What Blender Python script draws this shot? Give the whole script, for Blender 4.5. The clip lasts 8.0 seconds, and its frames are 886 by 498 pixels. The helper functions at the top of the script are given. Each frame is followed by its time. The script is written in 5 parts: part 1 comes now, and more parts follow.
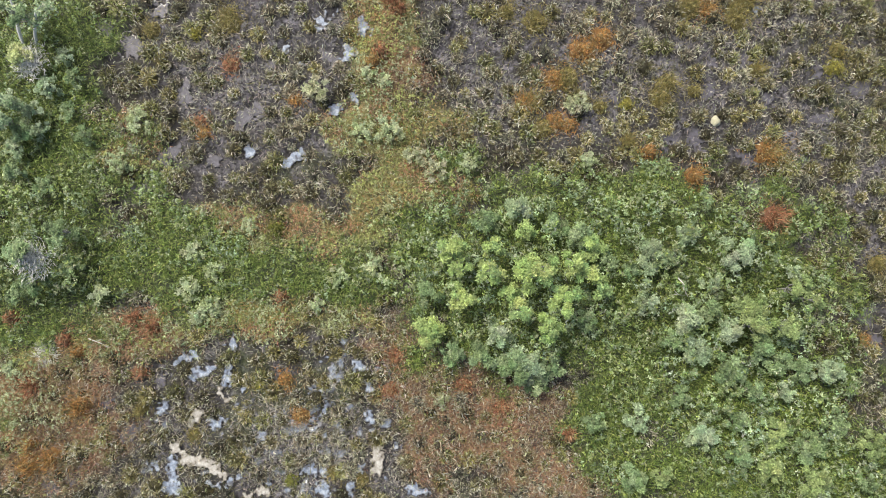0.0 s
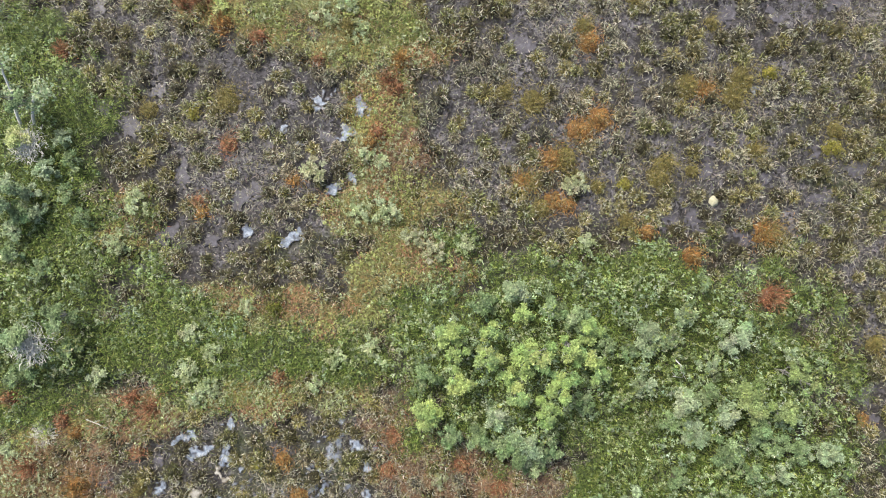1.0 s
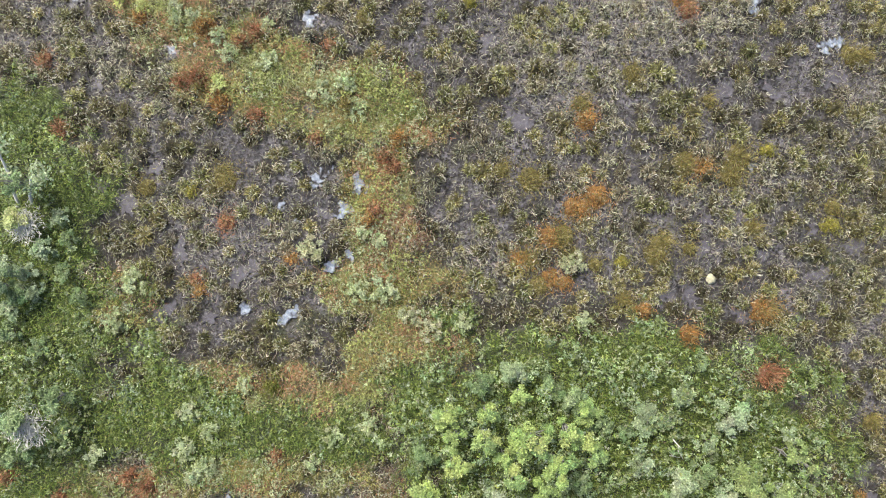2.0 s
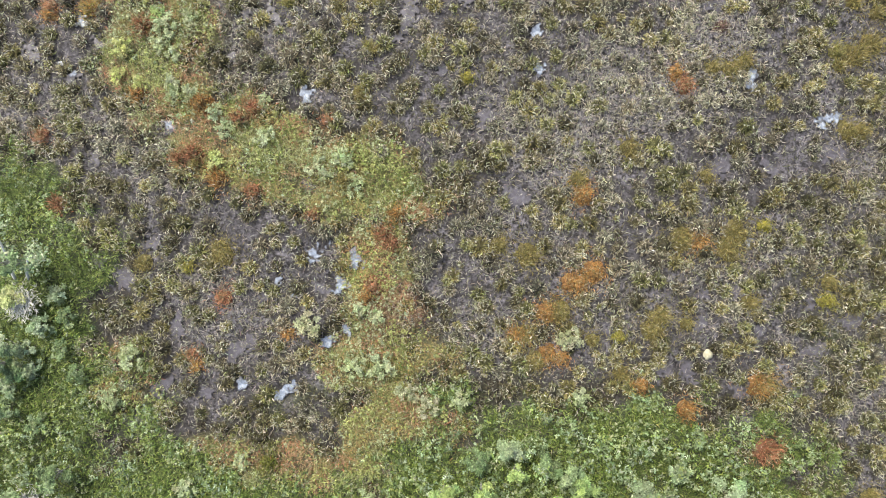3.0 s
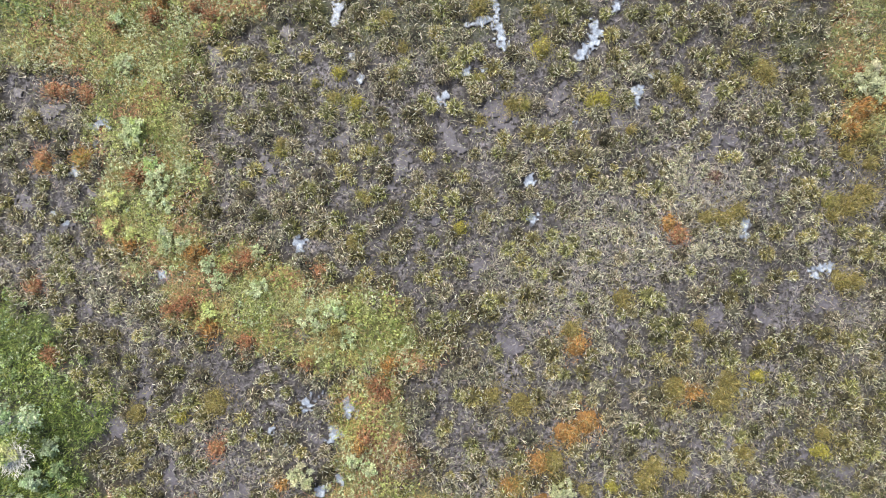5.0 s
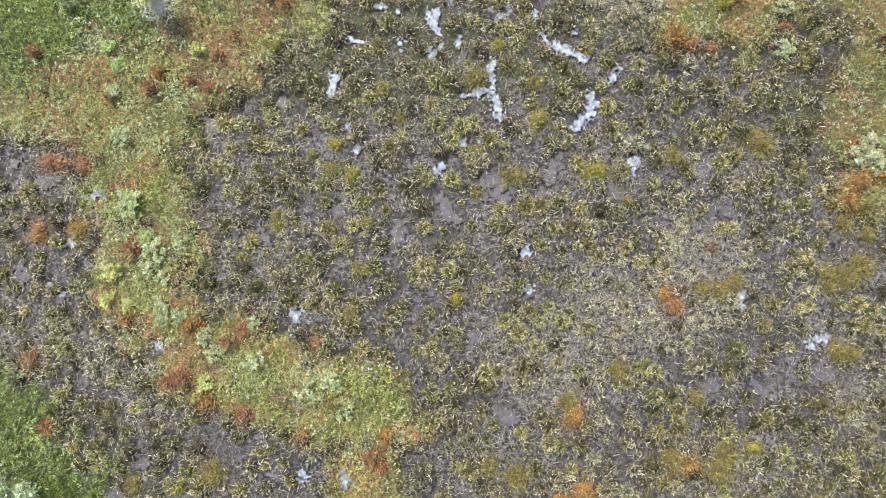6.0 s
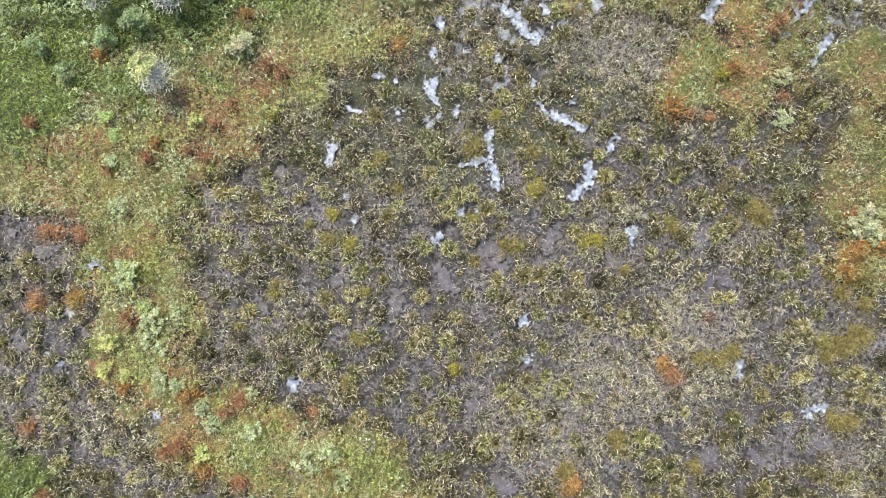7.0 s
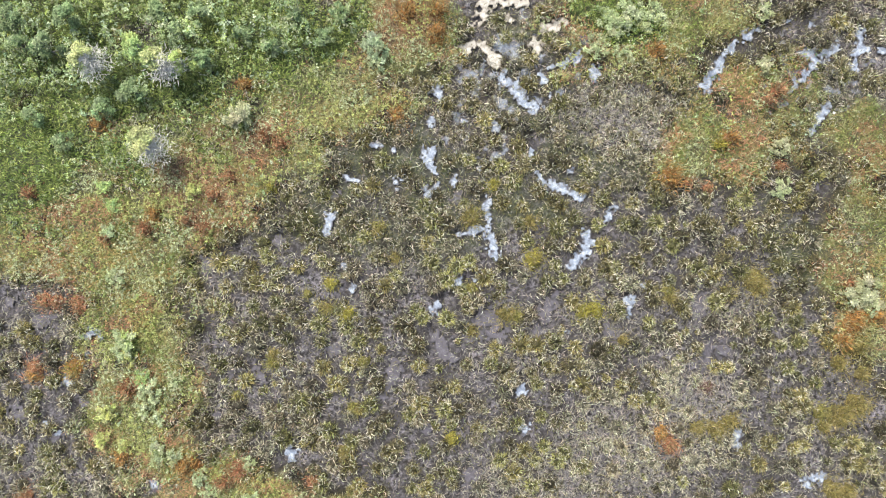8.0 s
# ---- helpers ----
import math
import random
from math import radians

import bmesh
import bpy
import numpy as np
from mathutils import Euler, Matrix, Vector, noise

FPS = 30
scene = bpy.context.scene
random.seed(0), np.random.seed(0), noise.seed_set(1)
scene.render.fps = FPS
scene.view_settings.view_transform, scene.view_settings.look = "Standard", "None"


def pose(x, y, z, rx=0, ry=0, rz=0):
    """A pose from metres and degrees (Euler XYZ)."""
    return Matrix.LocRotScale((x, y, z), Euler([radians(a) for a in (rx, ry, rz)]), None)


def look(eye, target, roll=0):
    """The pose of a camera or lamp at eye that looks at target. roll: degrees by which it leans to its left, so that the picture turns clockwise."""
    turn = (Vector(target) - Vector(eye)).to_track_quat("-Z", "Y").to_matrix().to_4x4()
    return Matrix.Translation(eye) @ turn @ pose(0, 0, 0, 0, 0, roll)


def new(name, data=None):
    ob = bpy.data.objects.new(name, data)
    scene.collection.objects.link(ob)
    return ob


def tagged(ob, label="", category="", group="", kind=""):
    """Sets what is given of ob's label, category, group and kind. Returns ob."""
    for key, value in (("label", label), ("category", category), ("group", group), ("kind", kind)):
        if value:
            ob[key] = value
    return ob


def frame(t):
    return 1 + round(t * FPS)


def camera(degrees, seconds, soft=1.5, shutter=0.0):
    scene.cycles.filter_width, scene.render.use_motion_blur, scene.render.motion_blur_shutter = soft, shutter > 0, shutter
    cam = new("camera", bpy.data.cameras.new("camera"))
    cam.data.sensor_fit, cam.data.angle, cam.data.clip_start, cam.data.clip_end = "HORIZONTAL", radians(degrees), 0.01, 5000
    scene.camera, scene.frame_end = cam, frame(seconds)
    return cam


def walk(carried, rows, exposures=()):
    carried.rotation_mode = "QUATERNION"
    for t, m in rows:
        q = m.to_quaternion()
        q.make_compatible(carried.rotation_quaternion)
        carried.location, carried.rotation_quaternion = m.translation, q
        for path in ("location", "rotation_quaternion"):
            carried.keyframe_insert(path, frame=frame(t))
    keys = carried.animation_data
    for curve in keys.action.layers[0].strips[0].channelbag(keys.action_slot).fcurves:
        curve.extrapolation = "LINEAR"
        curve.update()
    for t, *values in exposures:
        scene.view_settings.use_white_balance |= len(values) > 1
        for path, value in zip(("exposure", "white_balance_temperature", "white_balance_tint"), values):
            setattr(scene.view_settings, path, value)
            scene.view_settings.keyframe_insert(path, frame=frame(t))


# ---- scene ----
# The camera: a slow level flight over a bog, looking straight down, slowing a little on the way.
EYE = 22.0
cam = camera(73.0, 8.0, soft=1.1)
PATH = [
    (0.0, 0.000, 0.000),
    (0.5, 0.039, 1.474),
    (1.0, 0.080, 2.933),
    (1.5, 0.126, 4.372),
    (3.0, 0.281, 8.540),
    (3.5, 0.345, 9.923),
    (4.0, 0.404, 11.308),
    (4.5, 0.465, 12.690),
    (6.0, 0.672, 16.657),
    (6.5, 0.718, 17.937),
    (7.0, 0.750, 19.211),
    (7.5, 0.785, 20.483),
    (8.0, 0.831, 21.756),
]
walk(cam, [(t, pose(x, y, EYE, 0, 0, 0)) for t, x, y in PATH],
     [(0.0, 0.74), (1.5, 0.87), (3.0, 0.98), (4.5, 1.06), (6.0, 1.14), (8.0, 1.17)])

# ---- light: a bright overcast sky, with a very soft sun behind the clouds ----
world = bpy.data.worlds.new("overcast_sky")
scene.world = world
world.use_nodes = True
wn = world.node_tree.nodes
sky = wn.new("ShaderNodeTexSky")
sky.sky_type, sky.sun_disc = "NISHITA", False
sky.sun_elevation, sky.sun_rotation = radians(48), radians(-37)
sky.air_density, sky.dust_density, sky.ozone_density = 1.0, 4.0, 1.0
world.node_tree.links.new(sky.outputs["Color"], wn["Background"].inputs["Color"])
wn["Background"].inputs["Strength"].default_value = 0.105
sun = new("sun", bpy.data.lights.new("sun", "SUN"))
sun.data.energy, sun.data.angle, sun.data.color = 2.55, radians(16), (0.975, 0.95, 0.845)
sun.matrix_world = look((-10, 13, 18), (0, 0, 0))

# ---- plan of the bog: soft-edged patches as (x, y, half width, half depth) in metres ----
GREEN = [
    (-15.4, 6.7, 3.1, 3.3), (-15.9, 9.8, 2.0, 2.0), (-14.4, 5.0, 2.5, 3.1), (-14.2, 2.3, 3.5, 2.7), (-15.0, -0.2, 4.2, 2.9),
    (-12.5, -0.6, 3.1, 2.1), (-15.0, -2.5, 2.9, 1.2), (-9.4, -0.6, 3.3, 1.9), (-0.5, -0.8, 1.5, 1.5), (-6.5, -0.9, 3.5, 1.1),
    (-3.0, -1.3, 2.3, 0.9), (2.4, -0.2, 3.9, 3.1), (1.6, -2.5, 3.3, 2.3), (5.5, -0.6, 4.6, 3.1), (7.2, 1.3, 3.7, 1.9),
    (9.7, -0.2, 4.2, 2.7), (10.7, -2.5, 4.2, 2.9), (7.6, -3.7, 4.2, 2.9), (6.1, -5.8, 2.3, 2.3), (10.7, -5.8, 5.2, 2.7),
    (12.8, -8.3, 5.4, 2.3), (7.6, -8.1, 2.5, 1.5),
]
GREEN_NORTH = [
    (-14.2, 29.9, 6.9, 3.5), (-11.1, 27.8, 4.6, 2.7), (-6.9, 30.1, 4.6, 2.3), (-15.0, 24.9, 2.7, 2.5), (-4.7, 29.3, 2.5, 1.5),
    (7.0, 30.3, 1.4, 1.2),
]
BAND = [
    (-1.1, 2.3, 1.9, 1.5), (-1.7, 4.4, 1.9, 1.5), (-2.0, 6.7, 1.2, 1.5), (-2.0, 8.7, 1.1, 1.5), (-2.0, 10.4, 1.9, 1.0),
    (-3.8, 11.4, 2.3, 1.2), (-5.9, 12.3, 2.1, 1.1), (-7.8, 12.7, 1.9, 1.5), (-9.4, 14.1, 1.7, 1.2), (-11.1, 15.4, 1.2, 1.2),
    (-10.0, 16.8, 1.7, 1.5), (-10.3, 18.9, 1.9, 1.7), (-10.7, 21.0, 2.1, 1.7), (-12.1, 22.7, 3.3, 1.9), (-8.6, 23.7, 2.7, 1.5),
    (-6.3, 25.6, 2.7, 1.7),
]
BAND_NORTH = [
    (-3.8, 27.2, 3.1, 1.5), (-9.4, 25.8, 4.2, 1.7), (-15.0, 23.3, 2.1, 1.7), (-1.3, 29.5, 1.9, 1.7), (-3.0, 28.5, 2.5, 1.2),
    (11.6, 25.8, 2.1, 1.6), (9.7, 24.8, 1.2, 0.7), (10.4, 30.2, 1.9, 1.1), (16.1, 25.6, 1.2, 1.2), (12.8, 27.8, 1.7, 1.2),
    (16.6, 21.4, 1.5, 2.3), (16.4, 19.1, 1.2, 1.0), (-11.3, 4.2, 1.2, 1.0), (-15.7, -5.2, 1.2, 2.7), (-12.1, -3.1, 2.5, 1.0),
    (-6.5, -2.2, 3.1, 0.8), (-7.6, 0.9, 2.3, 0.8), (-4.7, 0.2, 3.1, 1.0),
    (7.3, 29.6, 2.2, 1.5), (9.2, 29.4, 1.4, 1.0),
]
RED = [
    (4.5, -8.4, 1.9, 1.2), (0.3, -4.1, 1.9, 1.2), (1.4, -6.6, 3.1, 2.1), (3.2, -7.9, 1.9, 1.2), (-1.3, -3.3, 1.2, 1.0),
    (-11.1, -3.3, 1.9, 0.6), (-1.7, 6.3, 1.2, 0.9), (-6.5, 25.8, 1.2, 1.0), (-8.2, 24.1, 1.5, 1.0), (-0.5, 30.1, 1.2, 1.0),
    (-14.6, -7.9, 2.3, 1.2), (-14.6, -5.2, 2.7, 1.5), (-12.7, -6.6, 1.2, 1.2),
]
THICKET = [
    (2.4, -0.8, 4.2, 3.5), (5.5, -0.2, 4.8, 3.1), (10.3, -1.2, 4.2, 3.7), (11.8, -4.1, 3.9, 2.9), (-15.0, 0.2, 2.7, 2.3),
    (-13.2, 29.6, 6.2, 2.3), (12.8, -7.9, 4.2, 1.9), (-5.5, 29.9, 3.1, 1.2),
]
FLECKED = [
    (-4.7, -7.5, 3.9, 1.9), (-6.3, -6.6, 2.1, 1.2), (-9.4, -7.5, 1.9, 1.7), (-3.4, -5.0, 1.7, 1.2), (3.7, 28.9, 2.7, 1.9),
    (2.0, 26.8, 1.9, 1.9), (14.5, 28.3, 2.3, 1.7),
]
STRAWY = [
    (7.2, 26.8, 2.5, 1.7), (1.7, 5.7, 1.5, 1.2), (7.6, 14.3, 3.9, 2.1), (4.5, 12.3, 2.3, 1.5), (-4.7, -7.2, 3.1, 1.7),
    (10.3, 16.0, 2.5, 1.7),
]
OCHREY = [
    (-13.4, -6.6, 4.0, 3.2), (-6.0, -4.6, 5.5, 1.8), (-4.5, -7.0, 3.5, 2.5), (1.5, 22.5, 4.5, 3.0), (12.0, 22.0, 3.0, 2.0), (6.0, 4.5, 5.0, 2.0),
    (13.4, 6.0, 3.3, 5.4), (11.3, 9.6, 2.7, 1.2), (15.8, 16.2, 1.2, 2.7), (3.7, 7.9, 2.7, 1.2), (-8.0, 8.1, 4.4, 1.5),
    (14.9, 0.4, 1.7, 3.1), (-3.8, 20.8, 2.5, 2.5), (-6.9, 21.6, 1.2, 2.1), (14.9, 24.1, 1.7, 2.3), (2.0, 4.0, 2.5, 1.0),
]
SODDEN = [
    (-4.7, 2.0, 3.5, 1.7), (-6.9, -6.2, 5.8, 3.1), (-15.0, -6.6, 3.3, 3.1), (2.4, 26.8, 5.4, 4.2), (9.7, 27.8, 8.3, 4.6),
    (14.9, 23.7, 3.3, 4.2), (-4.7, 24.1, 3.3, 2.1), (0.3, 23.7, 6.2, 2.9), (14.9, 7.1, 2.5, 4.2),
]
POOLS_PALE_A = [
    [(-4.38, -8.89, 0.25)], [(-1.31, -8.82, 0.17), (-0.75, -8.95, 0.17)], [(-3.41, -8.74, 0.21)], [(-8.66, -8.6, 0.12), (-8.31, -8.68, 0.15)],
    [(-7.81, -8.53, 0.17)], [(-6.42, -8.51, 0.15)], [(-7.54, -8.39, 0.1)], [(-2.01, -8.39, 0.1)], [(-4.46, -8.12, 0.19), (-5.09, -8.18, 0.19)],
    [(-3.05, -8.08, 0.15)], [(-10.67, -7.91, 0.19)],
    [(-10.05, -7.83, 0.19), (-9.9, -8.12, 0.19), (-10.01, -8.45, 0.12), (-10.13, -8.74, 0.25), (-9.84, -8.82, 0.19)], [(-1.72, -7.27, 0.1)],
    [(-6.62, -6.85, 0.15)], [(-4.32, -6.85, 0.1)], [(-8.31, -6.37, 0.23), (-8.06, -6.29, 0.12)], [(-2.7, -6.08, 0.19), (-2.7, -6.44, 0.17)],
    [(-10.26, -5.73, 0.21), (-10.47, -5.94, 0.12)],
]
POOLS_PALE_B = [
    [(-4.32, -5.73, 0.12), (-4.38, -6.02, 0.1), (-4.88, -6.29, 0.1)], [(-7.33, -5.15, 0.1)], [(-4.8, -5.11, 0.17)],
    [(-2.84, -4.96, 0.17), (-2.64, -5.17, 0.12)], [(-9.14, -4.55, 0.19), (-8.72, -4.55, 0.12), (-8.45, -4.4, 0.1)],
    [(-7.85, -4.34, 0.12), (-7.89, -4.82, 0.19)], [(-3.14, -4.28, 0.21)], [(-4.38, -3.99, 0.15)],
    [(-9.22, -3.84, 0.19), (-9.43, -3.99, 0.15), (-9.9, -4.19, 0.08)], [(-7.81, -3.36, 0.21)], [(-3.61, -3.36, 0.1)], [(-7.12, 3.55, 0.17)],
    [(-5.23, 3.55, 0.21), (-5.5, 3.34, 0.17), (-5.79, 3.14, 0.12)], [(-3.82, 5.17, 0.17), (-3.97, 5, 0.19)],
    [(-3.2, 5.67, 0.12), (-3.2, 5.42, 0.08)], [(-5.23, 6.85, 0.1)], [(-3.49, 7.21, 0.19), (-3.61, 7, 0.15)],
]
POOLS_PALE_C = [
    [(-5.86, 7.33, 0.15)], [(-2.95, 8.28, 0.19), (-2.93, 7.95, 0.17)], [(-4.53, 8.33, 0.23)], [(-4.03, 8.66, 0.1)], [(11.54, 8.74, 0.12)],
    [(-9.84, 13.16, 0.15)], [(14.27, 13.22, 0.19)], [(14.2, 13.26, 0.1), (14.91, 13.47, 0.12)], [(14.83, 13.37, 0.15)], [(-4.82, 14.28, 0.21)],
    [(11.69, 14.74, 0.21)], [(11.67, 14.9, 0.19)], [(-13.29, 14.97, 0.12)], [(3.84, 15.22, 0.19)], [(-13.83, 15.36, 0.08)], [(-13.85, 15.38, 0.12)],
    [(3.76, 16.59, 0.19), (3.61, 16.38, 0.1)], [(-12.94, 16.94, 0.19), (-13.06, 17.21, 0.1)], [(-12.23, 17.91, 0.12)], [(-11.75, 18.54, 0.1)],
    [(-12.02, 18.68, 0.21), (-12.44, 18.54, 0.15)], [(5.38, 18.79, 0.08)], [(0.64, 19.51, 0.17), (0.71, 19.8, 0.1)],
]
POOLS_PALE_D = [
    [(7.68, 19.93, 0.12), (7.68, 19.39, 0.12)], [(-2.51, 20.32, 0.15)], [(8.18, 20.36, 0.12)], [(1.39, 20.49, 0.17)], [(2.1, 20.57, 0.12)],
    [(-2.78, 21.05, 0.12)], [(6.08, 22.23, 0.17), (6.13, 21.88, 0.21), (5.94, 21.53, 0.17), (5.65, 21.2, 0.19)],
    [(2.58, 22.44, 0.1), (2.72, 21.78, 0.21), (2.66, 21.53, 0.19)], [(-3.3, 23, 0.17), (-3.34, 22.73, 0.15), (-3.45, 22.32, 0.1)],
    [(7.06, 23.21, 0.17), (6.85, 22.79, 0.12)],
    [(2.37, 23.5, 0.17), (2.43, 23.08, 0.1), (2.58, 22.65, 0.1), (2.51, 22.44, 0.17), (1.87, 22.38, 0.1), (1.45, 22.32, 0.08)],
    [(0.5, 24.06, 0.1), (0.15, 23.77, 0.17)], [(0.64, 24.14, 0.1)], [(-0.79, 24.27, 0.17), (-0.83, 24.06, 0.1)],
]
POOLS_PALE_E = [
    [(1.25, 24.33, 0.15)], [(-2.64, 24.41, 0.12), (-2.3, 24.27, 0.08)],
    [(4.32, 24.48, 0.1), (4.88, 24.06, 0.19), (5.32, 23.85, 0.15), (5.88, 23.65, 0.17)], [(5.52, 24.62, 0.17)], [(2.16, 24.75, 0.1)],
    [(0.29, 25.31, 0.21), (0.39, 24.97, 0.17), (0.5, 24.56, 0.08)], [(-0.98, 25.39, 0.1)], [(4.19, 25.45, 0.15), (3.99, 25.31, 0.08)],
    [(-1.66, 25.54, 0.15)], [(4.88, 26.16, 0.08)], [(2.78, 26.37, 0.15), (2.87, 26.1, 0.12)], [(1.6, 26.45, 0.12)],
    [(0.44, 26.51, 0.12), (0.37, 26.3, 0.1)], [(12.85, 26.7, 0.1)], [(14.89, 26.93, 0.17), (14.66, 26.45, 0.17), (14.37, 25.93, 0.06)],
    [(13.35, 27.07, 0.12)], [(4.76, 27.42, 0.15)], [(0.64, 27.49, 0.21)],
]
POOLS_PALE_F = [
    [(13.62, 27.59, 0.08), (14.04, 28.05, 0.17), (14.41, 28.53, 0.12), (14.66, 28.73, 0.21), (14.29, 29, 0.19), (13.83, 28.94, 0.1)],
    [(10.42, 27.69, 0.17), (10.8, 28.26, 0.21), (11.11, 28.82, 0.1), (11.61, 29.29, 0.12), (12.02, 29.63, 0.19), (12.31, 29.85, 0.12)],
    [(15.59, 27.84, 0.1)], [(3.09, 28.05, 0.19), (3.41, 27.8, 0.23), (3.53, 27.49, 0.17), (3.86, 27.11, 0.19), (4.17, 26.97, 0.17)],
    [(4.32, 28.19, 0.19), (4.55, 27.9, 0.1)], [(6.42, 28.32, 0.19), (6.35, 27.99, 0.1)],
    [(4.69, 28.36, 0.08), (5.32, 28.53, 0.17), (5.73, 28.84, 0.21)], [(14.66, 28.84, 0.17), (14.99, 29, 0.12), (15.37, 29.29, 0.15)],
    [(16.92, 29.02, 0.12)],
]
POOLS_PALE_G = [
    [(16.2, 29.63, 0.17), (16.2, 29.15, 0.17), (15.95, 28.73, 0.1), (15.86, 28.42, 0.15)], [(14.33, 30, 0.12)], [(13.5, 30.21, 0.1)],
]
POOLS_PALE = POOLS_PALE_A + POOLS_PALE_B + POOLS_PALE_C + POOLS_PALE_D + POOLS_PALE_E + POOLS_PALE_F + POOLS_PALE_G
POOLS_CREAM_A = [
    [(-7.14, -9.12, 0.19)], [(-6.62, -8.95, 0.25)], [(-2.37, -7.35, 0.21), (-2.43, -7.83, 0.19), (-2.37, -8.12, 0.19), (-2.64, -8.16, 0.1)],
    [(-9.78, -7.27, 0.19), (-9.43, -7.7, 0.17), (-8.87, -7.83, 0.21), (-8.51, -7.91, 0.19), (-8.24, -8.18, 0.19), (-8.01, -8.39, 0.17)],
    [(-9.01, -6.08, 0.21), (-9.22, -6.44, 0.15)], [(-8.01, -5.59, 0.19), (-8.24, -5.25, 0.1)], [(1.74, 29.13, 0.21)], [(4.19, 29.23, 0.23)],
    [(2.22, 29.31, 0.15), (2.37, 29.02, 0.12), (2.78, 28.67, 0.19), (2.82, 28.44, 0.1)], [(4.61, 30, 0.25), (5.03, 29.94, 0.21)],
    [(5.38, 30.08, 0.1)], [(3.34, 30.19, 0.15)], [(2.22, 30.35, 0.27)], [(2.37, 30.81, 0.17), (3.86, 30.85, 0.15)],
]
POOLS_CREAM = POOLS_CREAM_A
POOLS_MUD_A = [
    [(-14.45, -8.74, 0.29)], [(-13.62, -8.47, 0.25)], [(-11.38, -6.64, 0.25), (-11.79, -7, 0.19)], [(-12.35, -5.73, 0.19)],
    [(-10.34, -4.61, 0.29), (-10.38, -4.86, 0.17)], [(15.95, -3.36, 0.21)], [(15.68, -2.3, 0.31)], [(13.58, 0.48, 0.25)], [(14.76, 0.62, 0.21)],
    [(-11.11, 2.3, 0.33)], [(11.4, 2.3, 0.25)], [(-8.45, 3.28, 0.25)], [(11.19, 3.34, 0.27)], [(-10.13, 3.43, 0.31), (-9.84, 3.72, 0.19)],
    [(9.24, 3.9, 0.33)], [(8.39, 3.99, 0.29)], [(-7.33, 4.82, 0.35), (-6.83, 5.21, 0.21)],
    [(13.79, 4.82, 0.33), (14.14, 4.9, 0.29), (13.52, 4.76, 0.21)], [(12.02, 5.32, 0.25)], [(-9.57, 5.59, 0.35), (-9.43, 6.04, 0.19)],
    [(6.37, 5.59, 0.25)], [(9.61, 5.79, 0.25)], [(9.8, 5.88, 0.27)],
]
POOLS_MUD_B = [
    [(15.26, 5.88, 0.33)], [(13.79, 6.56, 0.19), (13.75, 6.29, 0.19)], [(-6.42, 6.77, 0.19)], [(9.82, 6.83, 0.19)], [(11.07, 6.83, 0.29)],
    [(-4.11, 7.12, 0.27), (-4.44, 7.18, 0.17)], [(-11.46, 7.48, 0.37)], [(-12.44, 8.12, 0.25)], [(-10.34, 8.8, 0.29)],
    [(3.01, 10.54, 0.42), (2.55, 10.67, 0.21)], [(-4.71, 10.88, 0.21)], [(4.4, 11.37, 0.19)], [(12.25, 11.52, 0.31)],
    [(10.57, 11.67, 0.37), (10.24, 11.4, 0.21)], [(-12.44, 11.94, 0.25)], [(14.49, 12.08, 0.42), (15.01, 11.91, 0.21)], [(12.04, 12.85, 0.17)],
    [(12.02, 12.87, 0.15)], [(-9.91, 13.06, 0.21)], [(1.89, 13.47, 0.33), (1.72, 13.06, 0.21)], [(-13.27, 14.88, 0.21), (-13.54, 14.82, 0.12)],
    [(0.27, 15.13, 0.23)], [(-7.47, 15.61, 0.17)],
]
POOLS_MUD_C = [
    [(-14.95, 15.71, 0.29)], [(-14.89, 16.03, 0.29)], [(-12.44, 16.17, 0.17)], [(-1.39, 16.38, 0.19)], [(-6.91, 17.29, 0.21)], [(-7, 17.31, 0.19)],
    [(9.86, 17.42, 0.15)], [(-0.91, 17.42, 0.29), (-1.12, 16.59, 0.19)], [(-6.1, 17.42, 0.21), (-5.69, 16.79, 0.17)], [(10.01, 17.46, 0.21)],
    [(10.71, 17.96, 0.33), (10.44, 17.52, 0.21)], [(10.96, 18.04, 0.31)], [(-3.2, 18.04, 0.25)], [(0.54, 18.66, 0.21), (1.16, 17.62, 0.21)],
    [(7.2, 18.66, 0.21)], [(6.98, 18.81, 0.23), (6.81, 19.08, 0.15)], [(4.28, 18.81, 0.25)], [(-14.06, 19.1, 0.29), (-13.48, 19.29, 0.17)],
    [(2.41, 19.29, 0.33), (3.03, 18.66, 0.25), (1.79, 18.45, 0.21)], [(10.2, 19.51, 0.29), (10.4, 20.01, 0.17)], [(-15.03, 19.8, 0.25)],
]
POOLS_MUD_D = [
    [(4.9, 19.91, 0.21), (4.49, 19.29, 0.29)], [(-7.83, 21.2, 0.29)], [(-1.1, 21.55, 0.19)], [(-5.29, 22.03, 0.19)], [(9.51, 22.52, 0.12)],
    [(9.37, 23.29, 0.15)], [(1.39, 23.71, 0.19)], [(-3.2, 23.85, 0.19)], [(14.54, 24.06, 0.15)], [(11.46, 26.72, 0.19)],
]
POOLS_MUD = POOLS_MUD_A + POOLS_MUD_B + POOLS_MUD_C + POOLS_MUD_D
